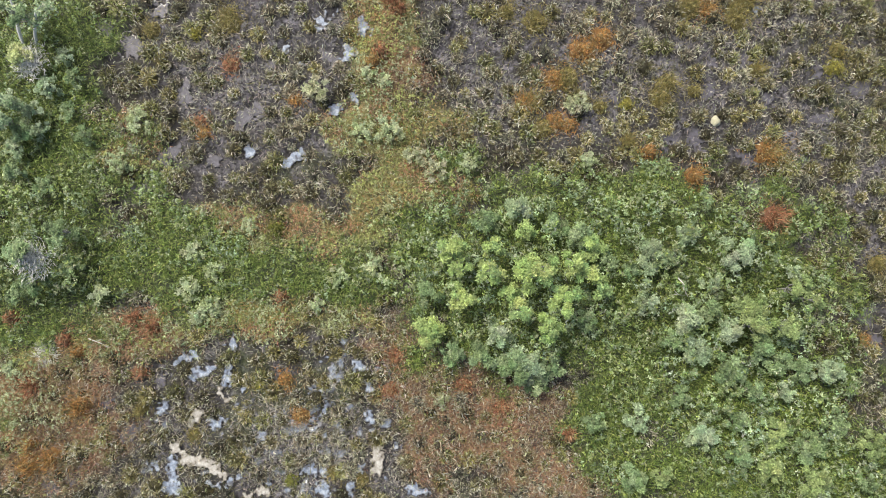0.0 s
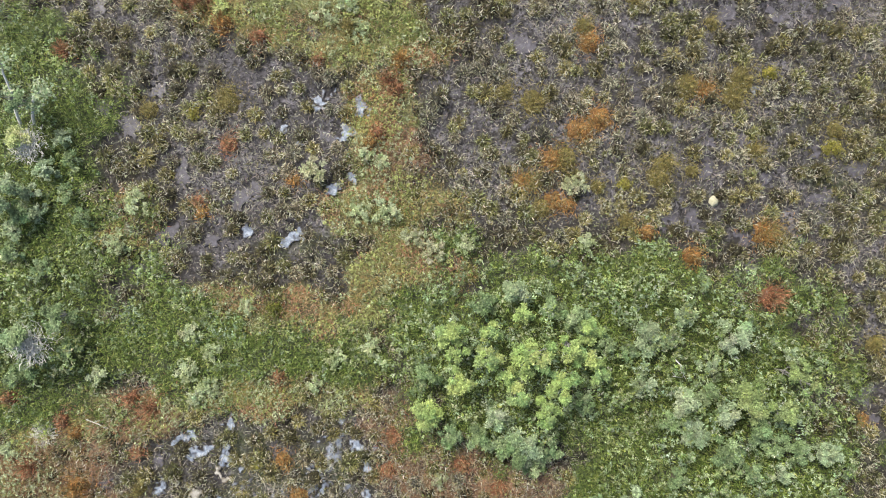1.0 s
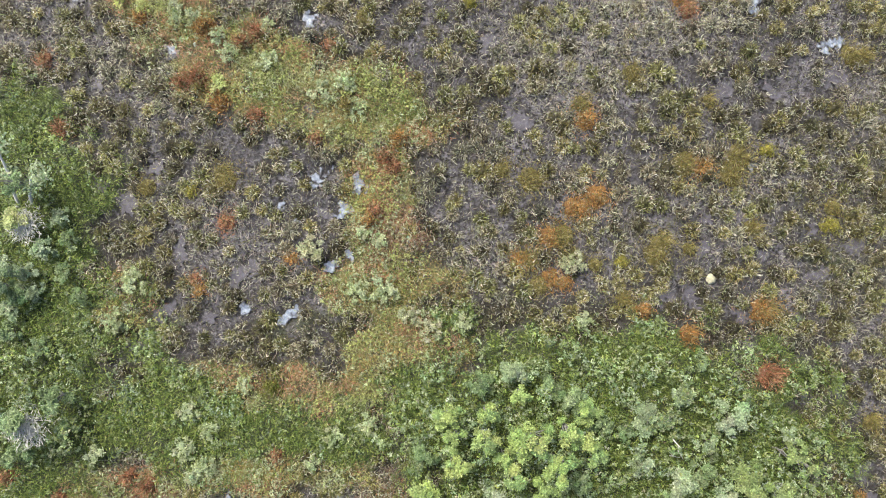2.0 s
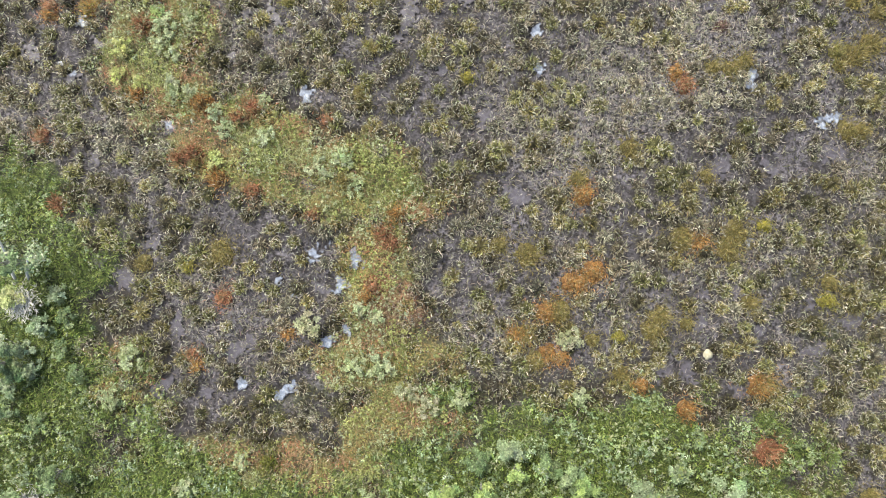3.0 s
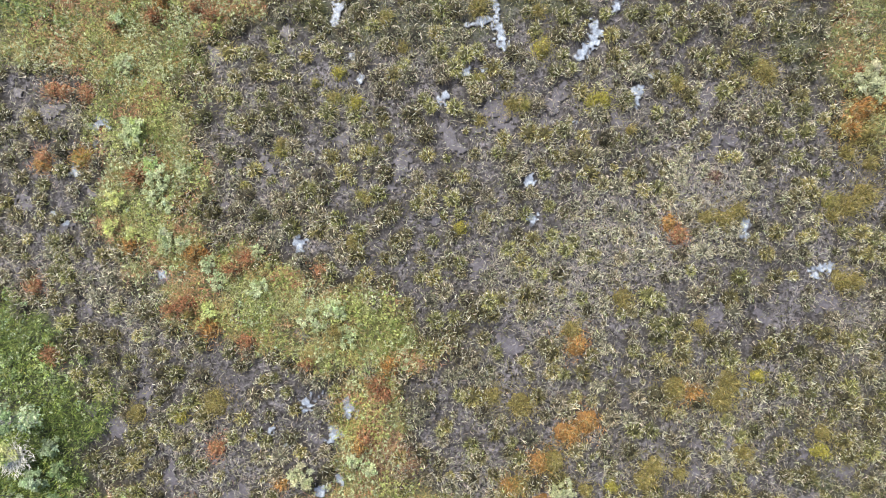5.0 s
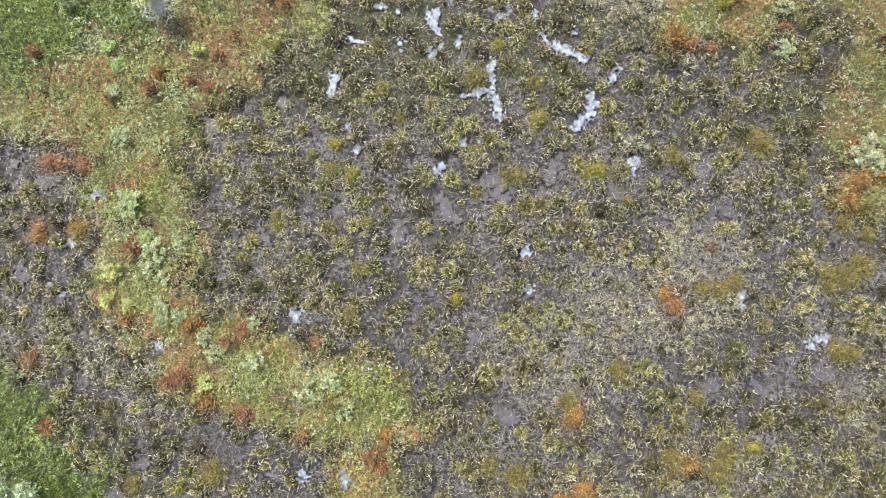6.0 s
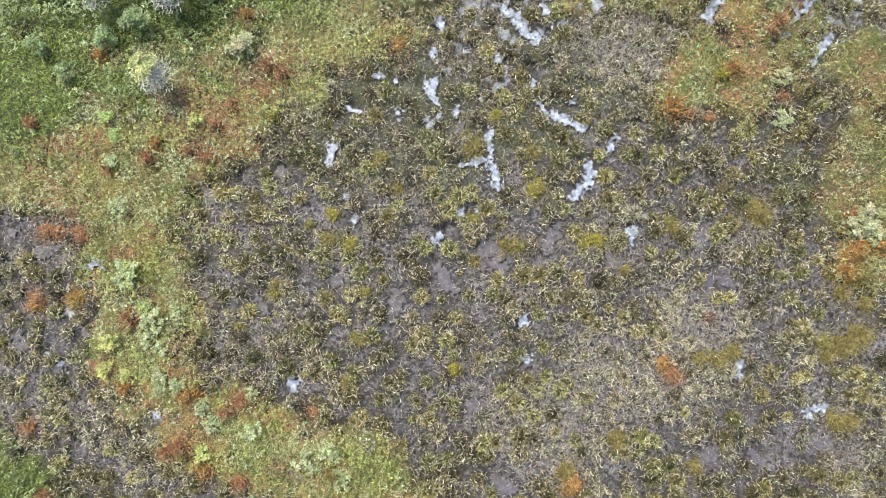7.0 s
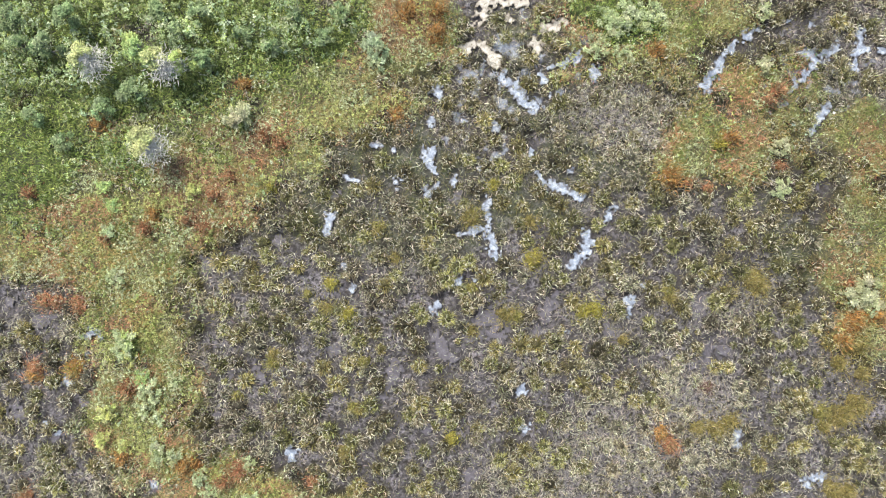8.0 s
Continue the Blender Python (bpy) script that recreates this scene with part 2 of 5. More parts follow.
TUSSOCKS_ORANGE_A = [
    (-15.14, -7.91, 0.71), (-14.31, -7.62, 0.54), (-15.14, -7.14, 0.42), (-5.27, -6.10, 0.46), (-13.27, -5.75, 0.58),
    (-5.79, -4.80, 0.42), (-13.27, -3.76, 0.33), (15.39, -3.34, 0.37), (9.16, 2.62, 0.50), (7.50, 3.55, 0.46),
    (11.96, 3.55, 0.66), (-8.76, 4.28, 0.33), (4.65, 4.55, 0.37), (4.17, 4.69, 0.46), (3.03, 5.38, 0.50),
    (-5.38, 5.46, 0.29), (4.07, 6.25, 0.58), (-2.49, 6.80, 0.42), (5.11, 7.29, 0.71), (5.77, 7.70, 0.62),
    (9.66, 8.82, 0.54), (-1.45, 9.81, 0.46), (5.40, 10.54, 0.58), (-7.99, 11.23, 0.54), (-8.51, 13.86, 0.62),
    (-10.90, 14.22, 0.46), (8.83, 15.00, 0.42), (-14.15, 17.15, 0.46), (-12.66, 17.39, 0.42), (15.37, 18.43, 0.46),
    (15.75, 19.02, 0.58), (15.79, 19.20, 0.46),
]
TUSSOCKS_ORANGE_B = [
    (16.58, 19.33, 0.46), (-9.68, 23.07, 0.33), (9.11, 24.42, 0.54), (11.29, 25.77, 0.42), (-11.65, 26.29, 0.50),
    (-0.86, 26.70, 0.46), (-6.36, 27.74, 0.37), (8.59, 28.99, 0.42), (0.60, 29.61, 0.54), (-0.44, 30.34, 0.62),
    (0.60, 30.44, 0.50),
]
TUSSOCKS_ORANGE = TUSSOCKS_ORANGE_A + TUSSOCKS_ORANGE_B
TUSSOCKS_RED_A = [
    (4.59, -6.73, 0.33), (2.10, -5.83, 0.46), (-1.95, -5.17, 0.42), (-15.03, -5.00, 0.58), (0.75, -4.96, 0.46),
    (-11.09, -4.51, 0.33), (-1.74, -3.92, 0.42), (-13.79, -3.30, 0.42), (-10.57, -2.84, 0.50), (-11.30, -2.51, 0.42),
    (-15.66, -2.47, 0.37), (-5.90, -1.74, 0.37), (12.06, 1.16, 0.71), (-8.91, 4.69, 0.33), (-7.77, 6.77, 0.50),
    (-2.28, 7.22, 0.54), (-1.64, 8.78, 0.42), (-1.91, 9.15, 0.46), (-4.46, 9.85, 0.33), (-13.80, 10.23, 0.42),
    (-6.64, 10.69, 0.46), (-9.34, 11.89, 0.42), (-8.82, 12.10, 0.54), (-14.43, 12.72, 0.42), (-3.94, 13.24, 0.37),
    (-7.16, 13.34, 0.46), (-6.64, 13.72, 0.50), (9.14, 14.55, 0.46), (-10.69, 16.71, 0.46), (-14.12, 17.39, 0.46),
    (-12.49, 19.60, 0.33), (-13.32, 19.81, 0.37),
]
TUSSOCKS_RED_B = [
    (-12.50, 19.82, 0.42), (-13.80, 19.88, 0.46), (15.65, 20.47, 0.27), (-11.45, 22.14, 0.21), (-7.88, 22.55, 0.37),
    (-9.99, 22.55, 0.42), (-8.44, 22.80, 0.42), (-7.50, 23.69, 0.37), (-14.15, 23.80, 0.29), (10.56, 24.00, 0.27),
    (9.84, 24.25, 0.27), (-6.98, 24.38, 0.46), (13.16, 24.83, 0.27), (-5.11, 25.56, 0.37), (-5.63, 25.87, 0.46),
    (12.64, 27.16, 0.33), (12.95, 27.49, 0.33),
]
TUSSOCKS_RED = TUSSOCKS_RED_A + TUSSOCKS_RED_B
TUSSOCKS_YELLOW_A = [
    (-6.73, -4.96, 0.21), (6.77, 5.32, 0.37), (14.41, 6.62, 0.50), (-9.12, 7.87, 0.25), (-9.03, 7.94, 0.23),
    (12.05, 9.40, 0.42), (1.15, 14.80, 0.37), (-12.69, 17.36, 0.42), (-2.70, 19.36, 0.31), (-2.62, 19.44, 0.29),
    (6.03, 19.47, 0.50), (6.41, 19.54, 0.46), (-3.25, 20.47, 0.29), (-3.32, 20.51, 0.31), (4.13, 21.41, 0.50),
    (-5.43, 24.00, 0.27), (2.67, 24.11, 0.27), (10.87, 25.56, 0.33),
]
TUSSOCKS_MOSSY = [
    (-1.54, 22.61, 0.37), (-3.40, 19.60, 0.33), (-5.38, 17.62, 0.42), (-2.47, 15.96, 0.33), (-4.13, 20.12, 0.29),
    (-2.06, 17.62, 0.42), (9.05, 20.22, 0.33), (14.66, 15.76, 0.50), (3.55, 19.29, 0.37), (1.89, 20.32, 0.37),
    (-6.73, 16.38, 0.33), (1.89, 23.02, 0.37),
]
TUSSOCKS_YELLOW = TUSSOCKS_YELLOW_A
TUSSOCKS_OCHRE_A = [
    (-2.99, -8.49, 0.33), (-4.03, -8.18, 0.37), (-9.12, -6.83, 0.42), (-11.09, -5.90, 0.42), (15.91, -0.56, 0.62),
    (7.91, 5.59, 0.71), (11.54, 6.56, 0.50), (-10.67, 8.01, 0.54), (-7.77, 8.33, 0.71), (-7.89, 8.57, 0.58),
    (11.01, 9.15, 0.83), (-8.72, 11.68, 0.29), (15.16, 12.89, 0.62), (10.18, 15.21, 0.50), (14.79, 15.25, 0.37),
    (-2.28, 15.83, 0.25), (15.99, 16.04, 0.71), (16.17, 17.15, 0.46), (15.34, 17.57, 0.50), (-5.39, 17.91, 0.29),
    (7.45, 18.40, 0.33), (1.87, 18.74, 0.33), (3.12, 19.36, 0.52), (-3.45, 19.60, 0.29), (9.11, 19.96, 0.33),
    (12.43, 20.37, 0.62), (12.26, 20.61, 0.71), (4.16, 21.34, 0.46), (-0.96, 21.47, 0.37), (-1.58, 22.45, 0.37),
    (4.02, 22.76, 0.37), (1.84, 22.92, 0.46),
]
TUSSOCKS_OCHRE_B = [
    (15.42, 15.65, 0.87), (15.94, 18.25, 0.79), (10.85, 15.13, 0.54), (15.63, 12.85, 0.54), (7.11, 12.23, 0.58),
    (5.25, 11.09, 0.62), (9.92, 11.19, 0.46), (3.38, 8.28, 0.75), (2.34, 8.70, 0.54), (9.19, 5.79, 0.46),
    (-3.27, 10.98, 0.50), (4.49, 6.25, 0.79), (3.24, 5.42, 0.66), (8.22, 6.04, 0.62), (5.73, 5.21, 0.50),
    (12.06, 3.55, 0.58), (10.71, 8.53, 0.75), (9.05, 8.85, 0.75), (14.45, 7.29, 0.58), (3.65, 4.38, 0.62),
    (6.77, 3.97, 0.50), (11.34, 15.44, 0.54), (-2.78, 14.30, 0.46),
]
TUSSOCKS_OCHRE = TUSSOCKS_OCHRE_A + TUSSOCKS_OCHRE_B
TUSSOCKS_OLIVE_A = [
    (-5.59, -8.49, 0.37), (-6.10, 0.75, 0.58),
]
TUSSOCKS_OLIVE = TUSSOCKS_OLIVE_A
TUSSOCKS_MAROON_A = [
    (10.49, 16.71, 0.54),
]
TUSSOCKS_MAROON = TUSSOCKS_MAROON_A
SHRUBS_LIGHT_A = [
    (-0.46, -2.87, 0.61, 1.15), (3.66, -2.83, 0.55, 1.45), (2.68, -2.20, 0.52, 1.50), (4.12, -1.69, 0.59, 1.80), (0.59, -1.62, 0.52, 1.55),
    (2.31, -1.47, 0.34, 1.30), (5.52, -1.33, 0.45, 1.35), (5.06, -0.93, 0.47, 1.60), (1.61, -0.79, 0.49, 1.75), (3.20, -0.79, 0.79, 1.90),
    (0.53, -0.61, 0.42, 1.50), (4.46, -0.54, 0.52, 1.70), (0.33, -0.02, 0.52, 1.60), (5.20, 0.05, 0.50, 1.30), (1.70, 0.07, 0.44, 1.50),
    (2.91, 0.68, 0.37, 1.25), (-10.11, 17.07, 0.33, 0.26), (-10.71, 18.51, 0.37, 0.31), (-11.10, 23.36, 0.29, 0.31), (-11.49, 23.97, 0.33, 0.35),
    (-8.44, 28.28, 0.43, 1.32), (-9.78, 28.74, 0.55, 1.54),
]
SHRUBS_LIGHT = SHRUBS_LIGHT_A
SHRUBS_GREY_GREEN_A = [
    (15.12, -8.29, 0.49, 0.66), (6.80, -8.28, 0.55, 0.70), (10.64, -7.36, 0.51, 0.70), (13.07, -7.06, 0.69, 0.70), (14.11, -6.26, 0.51, 0.66),
    (5.41, -6.18, 0.45, 0.57), (10.41, -6.08, 0.50, 0.77), (8.43, -5.25, 0.45, 0.66), (11.03, -5.03, 0.44, 0.75), (3.36, -4.84, 0.45, 0.66),
    (10.39, -4.45, 0.48, 0.84), (12.61, -4.27, 0.54, 0.80), (3.85, -4.27, 0.49, 0.80), (10.14, -4.25, 0.56, 0.90), (2.62, -4.14, 0.64, 0.99),
    (11.80, -4.13, 0.46, 0.80), (1.41, -3.84, 0.54, 0.95), (0.34, -3.73, 0.49, 0.80), (11.22, -3.49, 0.48, 1.00), (8.16, -3.19, 0.40, 0.80),
    (5.06, -2.52, 0.46, 0.80), (-8.90, -2.44, 0.33, 0.35), (9.33, -2.24, 0.46, 0.90), (-4.61, -2.04, 0.33, 0.26),
]
SHRUBS_GREY_GREEN_B = [
    (-12.34, -1.61, 0.41, 0.44), (-15.16, -1.59, 0.40, 0.88), (-0.47, -1.56, 0.48, 0.90), (-14.49, -1.18, 0.44, 0.99), (-3.77, -1.00, 0.45, 0.35),
    (-8.28, -0.80, 0.41, 0.35), (6.71, -0.77, 0.35, 0.70), (-2.54, -0.59, 0.45, 0.35), (-13.25, -0.59, 0.45, 0.66), (5.84, -0.36, 0.40, 0.90),
    (-8.98, -0.08, 0.45, 0.40), (4.72, 0.44, 0.53, 1.10), (-13.42, 0.57, 0.55, 1.32), (-7.06, 0.84, 0.33, 0.31), (3.97, 0.85, 0.46, 0.85),
    (1.56, 0.99, 0.49, 0.80), (-14.29, 2.25, 0.41, 0.62), (-15.28, 2.86, 0.45, 0.66), (0.94, 3.09, 0.41, 0.44), (-12.87, 4.08, 0.37, 0.62),
    (-14.85, 4.24, 0.50, 0.88), (-13.50, 4.90, 0.37, 0.57), (-13.25, 6.10, 0.36, 0.66), (-14.63, 8.02, 0.39, 1.98),
]
SHRUBS_GREY_GREEN_C = [
    (-6.27, 13.92, 0.29, 0.26), (-12.84, 25.59, 0.41, 0.53), (-13.79, 26.58, 0.45, 0.66), (-11.37, 26.79, 0.45, 0.62), (-10.15, 27.31, 0.52, 0.88),
    (-1.54, 28.56, 0.37, 0.44), (-7.67, 28.58, 0.44, 0.77), (-13.19, 28.87, 0.52, 1.21), (-5.29, 29.04, 0.41, 0.57), (-14.14, 29.05, 0.40, 1.10),
    (-3.43, 29.36, 0.41, 0.53), (-8.56, 29.37, 0.40, 0.99), (-6.31, 29.45, 0.41, 0.57), (-14.34, 29.89, 0.48, 1.10), (-12.35, 29.89, 0.48, 1.10),
    (-4.48, 30.06, 0.41, 0.57), (-9.24, 30.16, 0.48, 0.88), (-7.88, 30.20, 0.48, 0.75), (-2.86, 30.27, 0.41, 0.53), (12.49, 30.33, 0.37, 0.35),
]
SHRUBS_GREY_GREEN = SHRUBS_GREY_GREEN_A + SHRUBS_GREY_GREEN_B + SHRUBS_GREY_GREEN_C
SHRUBS_PALE_A = [
    (9.20, -6.64, 0.57, 0.77), (6.91, -6.10, 0.53, 0.66), (12.16, -5.04, 0.45, 0.70), (13.62, -4.36, 0.49, 0.70), (13.85, -4.32, 0.48, 0.77),
    (-15.66, -4.28, 0.37, 0.35), (3.01, -4.09, 0.64, 1.00), (9.00, -3.64, 0.54, 0.90), (1.95, -3.10, 0.46, 0.95), (10.12, -2.86, 0.50, 1.20),
    (8.57, -2.50, 0.56, 0.95), (-8.43, -2.07, 0.45, 0.40), (7.25, -1.92, 0.49, 0.70), (-9.17, -1.45, 0.53, 0.44), (9.62, -1.17, 0.41, 0.70),
    (12.48, -0.83, 0.35, 0.80), (10.40, -0.22, 0.67, 1.05), (7.45, -0.22, 0.62, 0.90), (8.74, 0.59, 0.46, 0.70), (2.74, 1.41, 0.48, 1.00),
    (-11.73, 3.09, 0.45, 0.44), (5.22, 3.18, 0.37, 0.48), (-15.32, 3.63, 0.41, 0.66), (-14.42, 4.25, 0.33, 0.57),
]
SHRUBS_PALE_B = [
    (-15.30, 4.47, 0.49, 1.32), (-10.99, 4.61, 0.53, 0.48), (-14.65, 4.98, 0.40, 0.70), (-15.10, 5.12, 0.49, 1.32), (-14.12, 5.78, 0.44, 0.75),
    (-2.09, 6.08, 0.29, 0.31), (-2.71, 6.39, 0.29, 0.31), (-13.64, 6.92, 0.37, 0.62), (-6.15, 12.58, 0.41, 0.35),
    (-7.98, 13.49, 0.37, 0.40), (-9.58, 14.20, 0.37, 0.31), (-8.93, 14.22, 0.33, 0.31), (-9.55, 14.63, 0.29, 0.31), (-9.49, 15.63, 0.33, 0.26),
    (-9.96, 15.97, 0.37, 0.31), (-9.72, 16.60, 0.49, 0.40), (-10.72, 18.29, 0.57, 0.44), (-10.94, 20.74, 0.41, 0.44), (-11.31, 22.34, 0.33, 0.31),
    (13.10, 23.97, 0.41, 0.35), (7.40, 28.93, 0.45, 0.22), (-1.63, 29.07, 0.53, 0.62), (7.57, 30.33, 0.61, 0.35),
]
SHRUBS_PALE = SHRUBS_PALE_A + SHRUBS_PALE_B
SHRUBS_WHITISH_A = [
    (-0.08, -5.54, 0.33, 0.22), (-0.25, 2.88, 0.49, 0.44), (-1.00, 3.39, 0.45, 0.44),
    (4.81, 5.28, 0.49, 0.48), (-4.57, 5.74, 0.55, 0.46), (16.33, 19.78, 0.45, 0.44), (15.92, 20.25, 0.65, 0.53), (-6.53, 26.48, 0.53, 0.66),
    (12.47, 28.37, 0.37, 0.40), (13.06, 25.44, 0.41, 0.44),
]
SHRUBS_WHITISH = SHRUBS_WHITISH_A
SHRUBS_YELLOW_A = [
    (-7.98, 11.80, 0.35, 0.40), (-10.80, 14.64, 0.25, 0.26), (-11.50, 14.87, 0.35, 0.35), (-11.34, 15.84, 0.41, 0.44), (-10.57, 17.82, 0.29, 0.31),
    (-8.21, 23.87, 0.33, 0.35),
]
SHRUBS_YELLOW = SHRUBS_YELLOW_A
SHRUBS_BARE_A = [
    (-14.75, 6.75, 0.60, 0.95),
    (-9.43, 25.38, 0.71, 1.32), (-8.94, 28.21, 0.63, 1.43), (-11.44, 28.29, 0.59, 1.54),
]
SHRUBS_BARE = SHRUBS_BARE_A
SHRUBS_MIDDLING_A = [
    (13.21, -8.27, 0.68, 0.84), (7.83, -8.09, 0.40, 0.77), (11.66, -7.84, 0.60, 0.79), (15.27, -7.05, 0.57, 0.75), (11.84, -6.54, 0.65, 0.75),
    (11.06, -2.79, 0.39, 1.30), (12.02, -2.71, 0.47, 1.35), (10.71, -2.19, 0.68, 1.35), (12.91, -1.80, 0.42, 1.30), (12.21, -1.47, 0.40, 1.25),
    (12.57, -1.18, 0.32, 1.10), (-2.95, 4.28, 0.45, 0.40), (-1.92, 4.34, 0.57, 0.48), (-2.98, 10.84, 0.53, 0.31), (-4.21, 11.45, 0.49, 0.31),
    (-3.39, 11.86, 0.45, 0.31), (-7.59, 12.89, 0.41, 0.31), (-8.94, 17.01, 0.33, 0.26), (6.36, 29.12, 0.53, 0.26), (6.96, 29.93, 0.70, 0.31),
    (8.39, 30.12, 0.61, 0.35),
]
SHRUBS_MIDDLING = SHRUBS_MIDDLING_A
SHRUBS_TEAL_A = [
    (-14.27, -0.27, 0.70, 1.76),
]
SHRUBS_TEAL = SHRUBS_TEAL_A


rng = np.random.default_rng(7)


def hash2(i, j, seed):
    h = (i.astype(np.int64) * 374761393 + j.astype(np.int64) * 668265263 + seed * 974634137) & 0xFFFFFFFF
    h = ((h ^ (h >> 13)) * 1274126177) & 0xFFFFFFFF
    return ((h ^ (h >> 16)) & 0xFFFF) / 65535.0


def vnoise(x, y, size, seed):
    """Smooth value noise, 0 to 1, over arrays of places."""
    u, v = np.asarray(x) / size, np.asarray(y) / size
    i, j = np.floor(u), np.floor(v)
    a, b = u - i, v - j
    a, b = a * a * (3 - 2 * a), b * b * (3 - 2 * b)
    h = lambda p, q: hash2(i + p, j + q, seed)
    return (h(0, 0) * (1 - a) + h(1, 0) * a) * (1 - b) + (h(0, 1) * (1 - a) + h(1, 1) * a) * b


def fnoise(x, y, size, seed):
    return (vnoise(x, y, size, seed) * 4 + vnoise(x, y, size / 2.1, seed + 1) * 2 + vnoise(x, y, size / 4.3, seed + 2)) / 7


def patch(x, y, rows, rough=0.5, size=1.4, seed=3):
    """How far inside the patches a place lies: 1 in the middle, 0 on the edge, below 0 outside; the edge is uneven."""
    best = np.full(np.shape(x), -9.0)
    for px, py, rx, ry in rows:
        best = np.maximum(best, 1 - np.hypot((x - px) / rx, (y - py) / ry))
    return best + (fnoise(x, y, size, seed) - 0.5) * rough


def step(v, lo, hi):
    q = np.clip((v - lo) / (hi - lo), 0, 1)
    return q * q * (3 - 2 * q)


GREENS, BANDS = GREEN + GREEN_NORTH, BAND + BAND_NORTH


def kinds(x, y):
    """Shares of lush green, of mixed heath and of red heath, and of sodden brown bog, at places."""
    g = step(patch(x, y, GREENS, 1.5, 1.1, 11), -0.3, 0.38)
    b = step(patch(x, y, BANDS, 1.5, 1.0, 21), -0.4, 0.3) * (1 - g)
    r = 0.85 * step(patch(x, y, RED, 1.6, 0.9, 31), -0.3, 0.55) * (1 - g)
    s = step(patch(x, y, SODDEN, 0.5, 2.5, 41), 0.0, 0.35)
    return g, b, r, s


def along_pools(rows):
    """Points along the middle lines of pools, close together: (x, y, half width)."""
    out = []
    for streak in rows:
        for p, q in zip(streak, streak[1:] or streak):
            n = int(math.hypot(q[0] - p[0], q[1] - p[1]) / 0.12) + 1
            out += [tuple(a + (b - a) * k / n for a, b in zip(p, q)) for k in range(n + 1)]
    return sorted(set(out), key=lambda p: p[1])


POOL_LINE = along_pools(POOLS_PALE + POOLS_CREAM + POOLS_MUD)
WATER_LINE = along_pools(POOLS_PALE + POOLS_CREAM)


def pool_edge(x, y, line=POOL_LINE):
    """Metres from a place to the edge of the nearest pool, below 0 within it, 1 at most."""
    x, y = np.asarray(x, float), np.asarray(y, float)
    flat_x, flat_y = x.ravel(), y.ravel()
    order = np.argsort(flat_y)
    sx, sy = flat_x[order], flat_y[order]
    best = np.ones(len(sx))
    for px, py, r in line:
        i, j = np.searchsorted(sy, [py - 1.2, py + 1.2])
        near = np.abs(sx[i:j] - px) < 1.2
        k = np.nonzero(near)[0] + i
        best[k] = np.minimum(best[k], np.hypot(sx[k] - px, sy[k] - py) - r)
    out = np.empty(len(sx))
    out[order] = best
    return out.reshape(x.shape)


def height(x, y):
    """The ground's height: nearly level peat, low swells under heath and scrub."""
    g, b, r, s = kinds(x, y)
    z = (fnoise(x, y, 1.1, 51) - 0.5) * 0.09 + (fnoise(x, y, 0.35, 61) - 0.5) * 0.05
    z = z + 0.10 * g + 0.08 * b + 0.05 * r
    e = pool_edge(x, y)
    return z * step(e, 0.2, 0.5) - 0.09 * (1 - step(e, 0.1, 0.32))


# ---- materials ----
def material(name, rough=0.7):
    m = bpy.data.materials.new(name)
    m.use_nodes = True
    n, l = m.node_tree.nodes, m.node_tree.links
    p = n["Principled BSDF"]
    p.inputs["Roughness"].default_value = rough
    p.inputs["Specular IOR Level"].default_value = 0.3
    return m, n, l, p


def noise_node(n, l, scale, detail=4, rough=0.6, where="Object"):
    tc = n.new("ShaderNodeTexCoord")
    t = n.new("ShaderNodeTexNoise")
    t.inputs["Scale"].default_value, t.inputs["Detail"].default_value, t.inputs["Roughness"].default_value = scale, detail, rough
    l.new(tc.outputs[where], t.inputs["Vector"])
    return t


def ramp(n, l, source, stops):
    r = n.new("ShaderNodeValToRGB")
    e = r.color_ramp.elements
    while len(e) < len(stops):
        e.new(0.5)
    for k, (at, c) in zip(e, stops):
        k.position, k.color = at, (*c, 1)
    l.new(source, r.inputs["Fac"])
    return r


def mix(n, l, fac, a, b, kind="MIX"):
    m = n.new("ShaderNodeMix")
    m.data_type, m.blend_type = "RGBA", kind
    for sock, v in ((m.inputs[0], fac), (m.inputs[6], a), (m.inputs[7], b)):
        if isinstance(v, (int, float)):
            sock.default_value = v
        elif isinstance(v, tuple):
            sock.default_value = (*v, 1)
        else:
            l.new(v, sock)
    return m.outputs[2]


def bump(n, l, p, source, strength, distance):
    b = n.new("ShaderNodeBump")
    b.inputs["Strength"].default_value, b.inputs["Distance"].default_value = strength, distance
    l.new(source, b.inputs["Height"])
    l.new(b.outputs["Normal"], p.inputs["Normal"])


def foliage(name, rough=0.65, through_light=0.15):
    """Leaf and blade surfaces: each leaf's own colour, finely mottled, a little light passing through."""
    m, n, l, p = material(name, rough)
    a = n.new("ShaderNodeAttribute")
    a.attribute_name = "tint"
    t = noise_node(n, l, 14, 3)
    v = ramp(n, l, t.outputs["Fac"], [(0.3, (0.72, 0.72, 0.70)), (0.7, (1.22, 1.2, 1.15))])
    c = mix(n, l, 1.0, a.outputs["Color"], v.outputs["Color"], "MULTIPLY")
    l.new(c, p.inputs["Base Color"])
    tr = n.new("ShaderNodeBsdfTranslucent")
    l.new(c, tr.inputs["Color"])
    ms = n.new("ShaderNodeMixShader")
    ms.inputs[0].default_value = through_light
    l.new(p.outputs[0], ms.inputs[1])
    l.new(tr.outputs[0], ms.inputs[2])
    l.new(ms.outputs[0], n["Material Output"].inputs["Surface"])
    return m


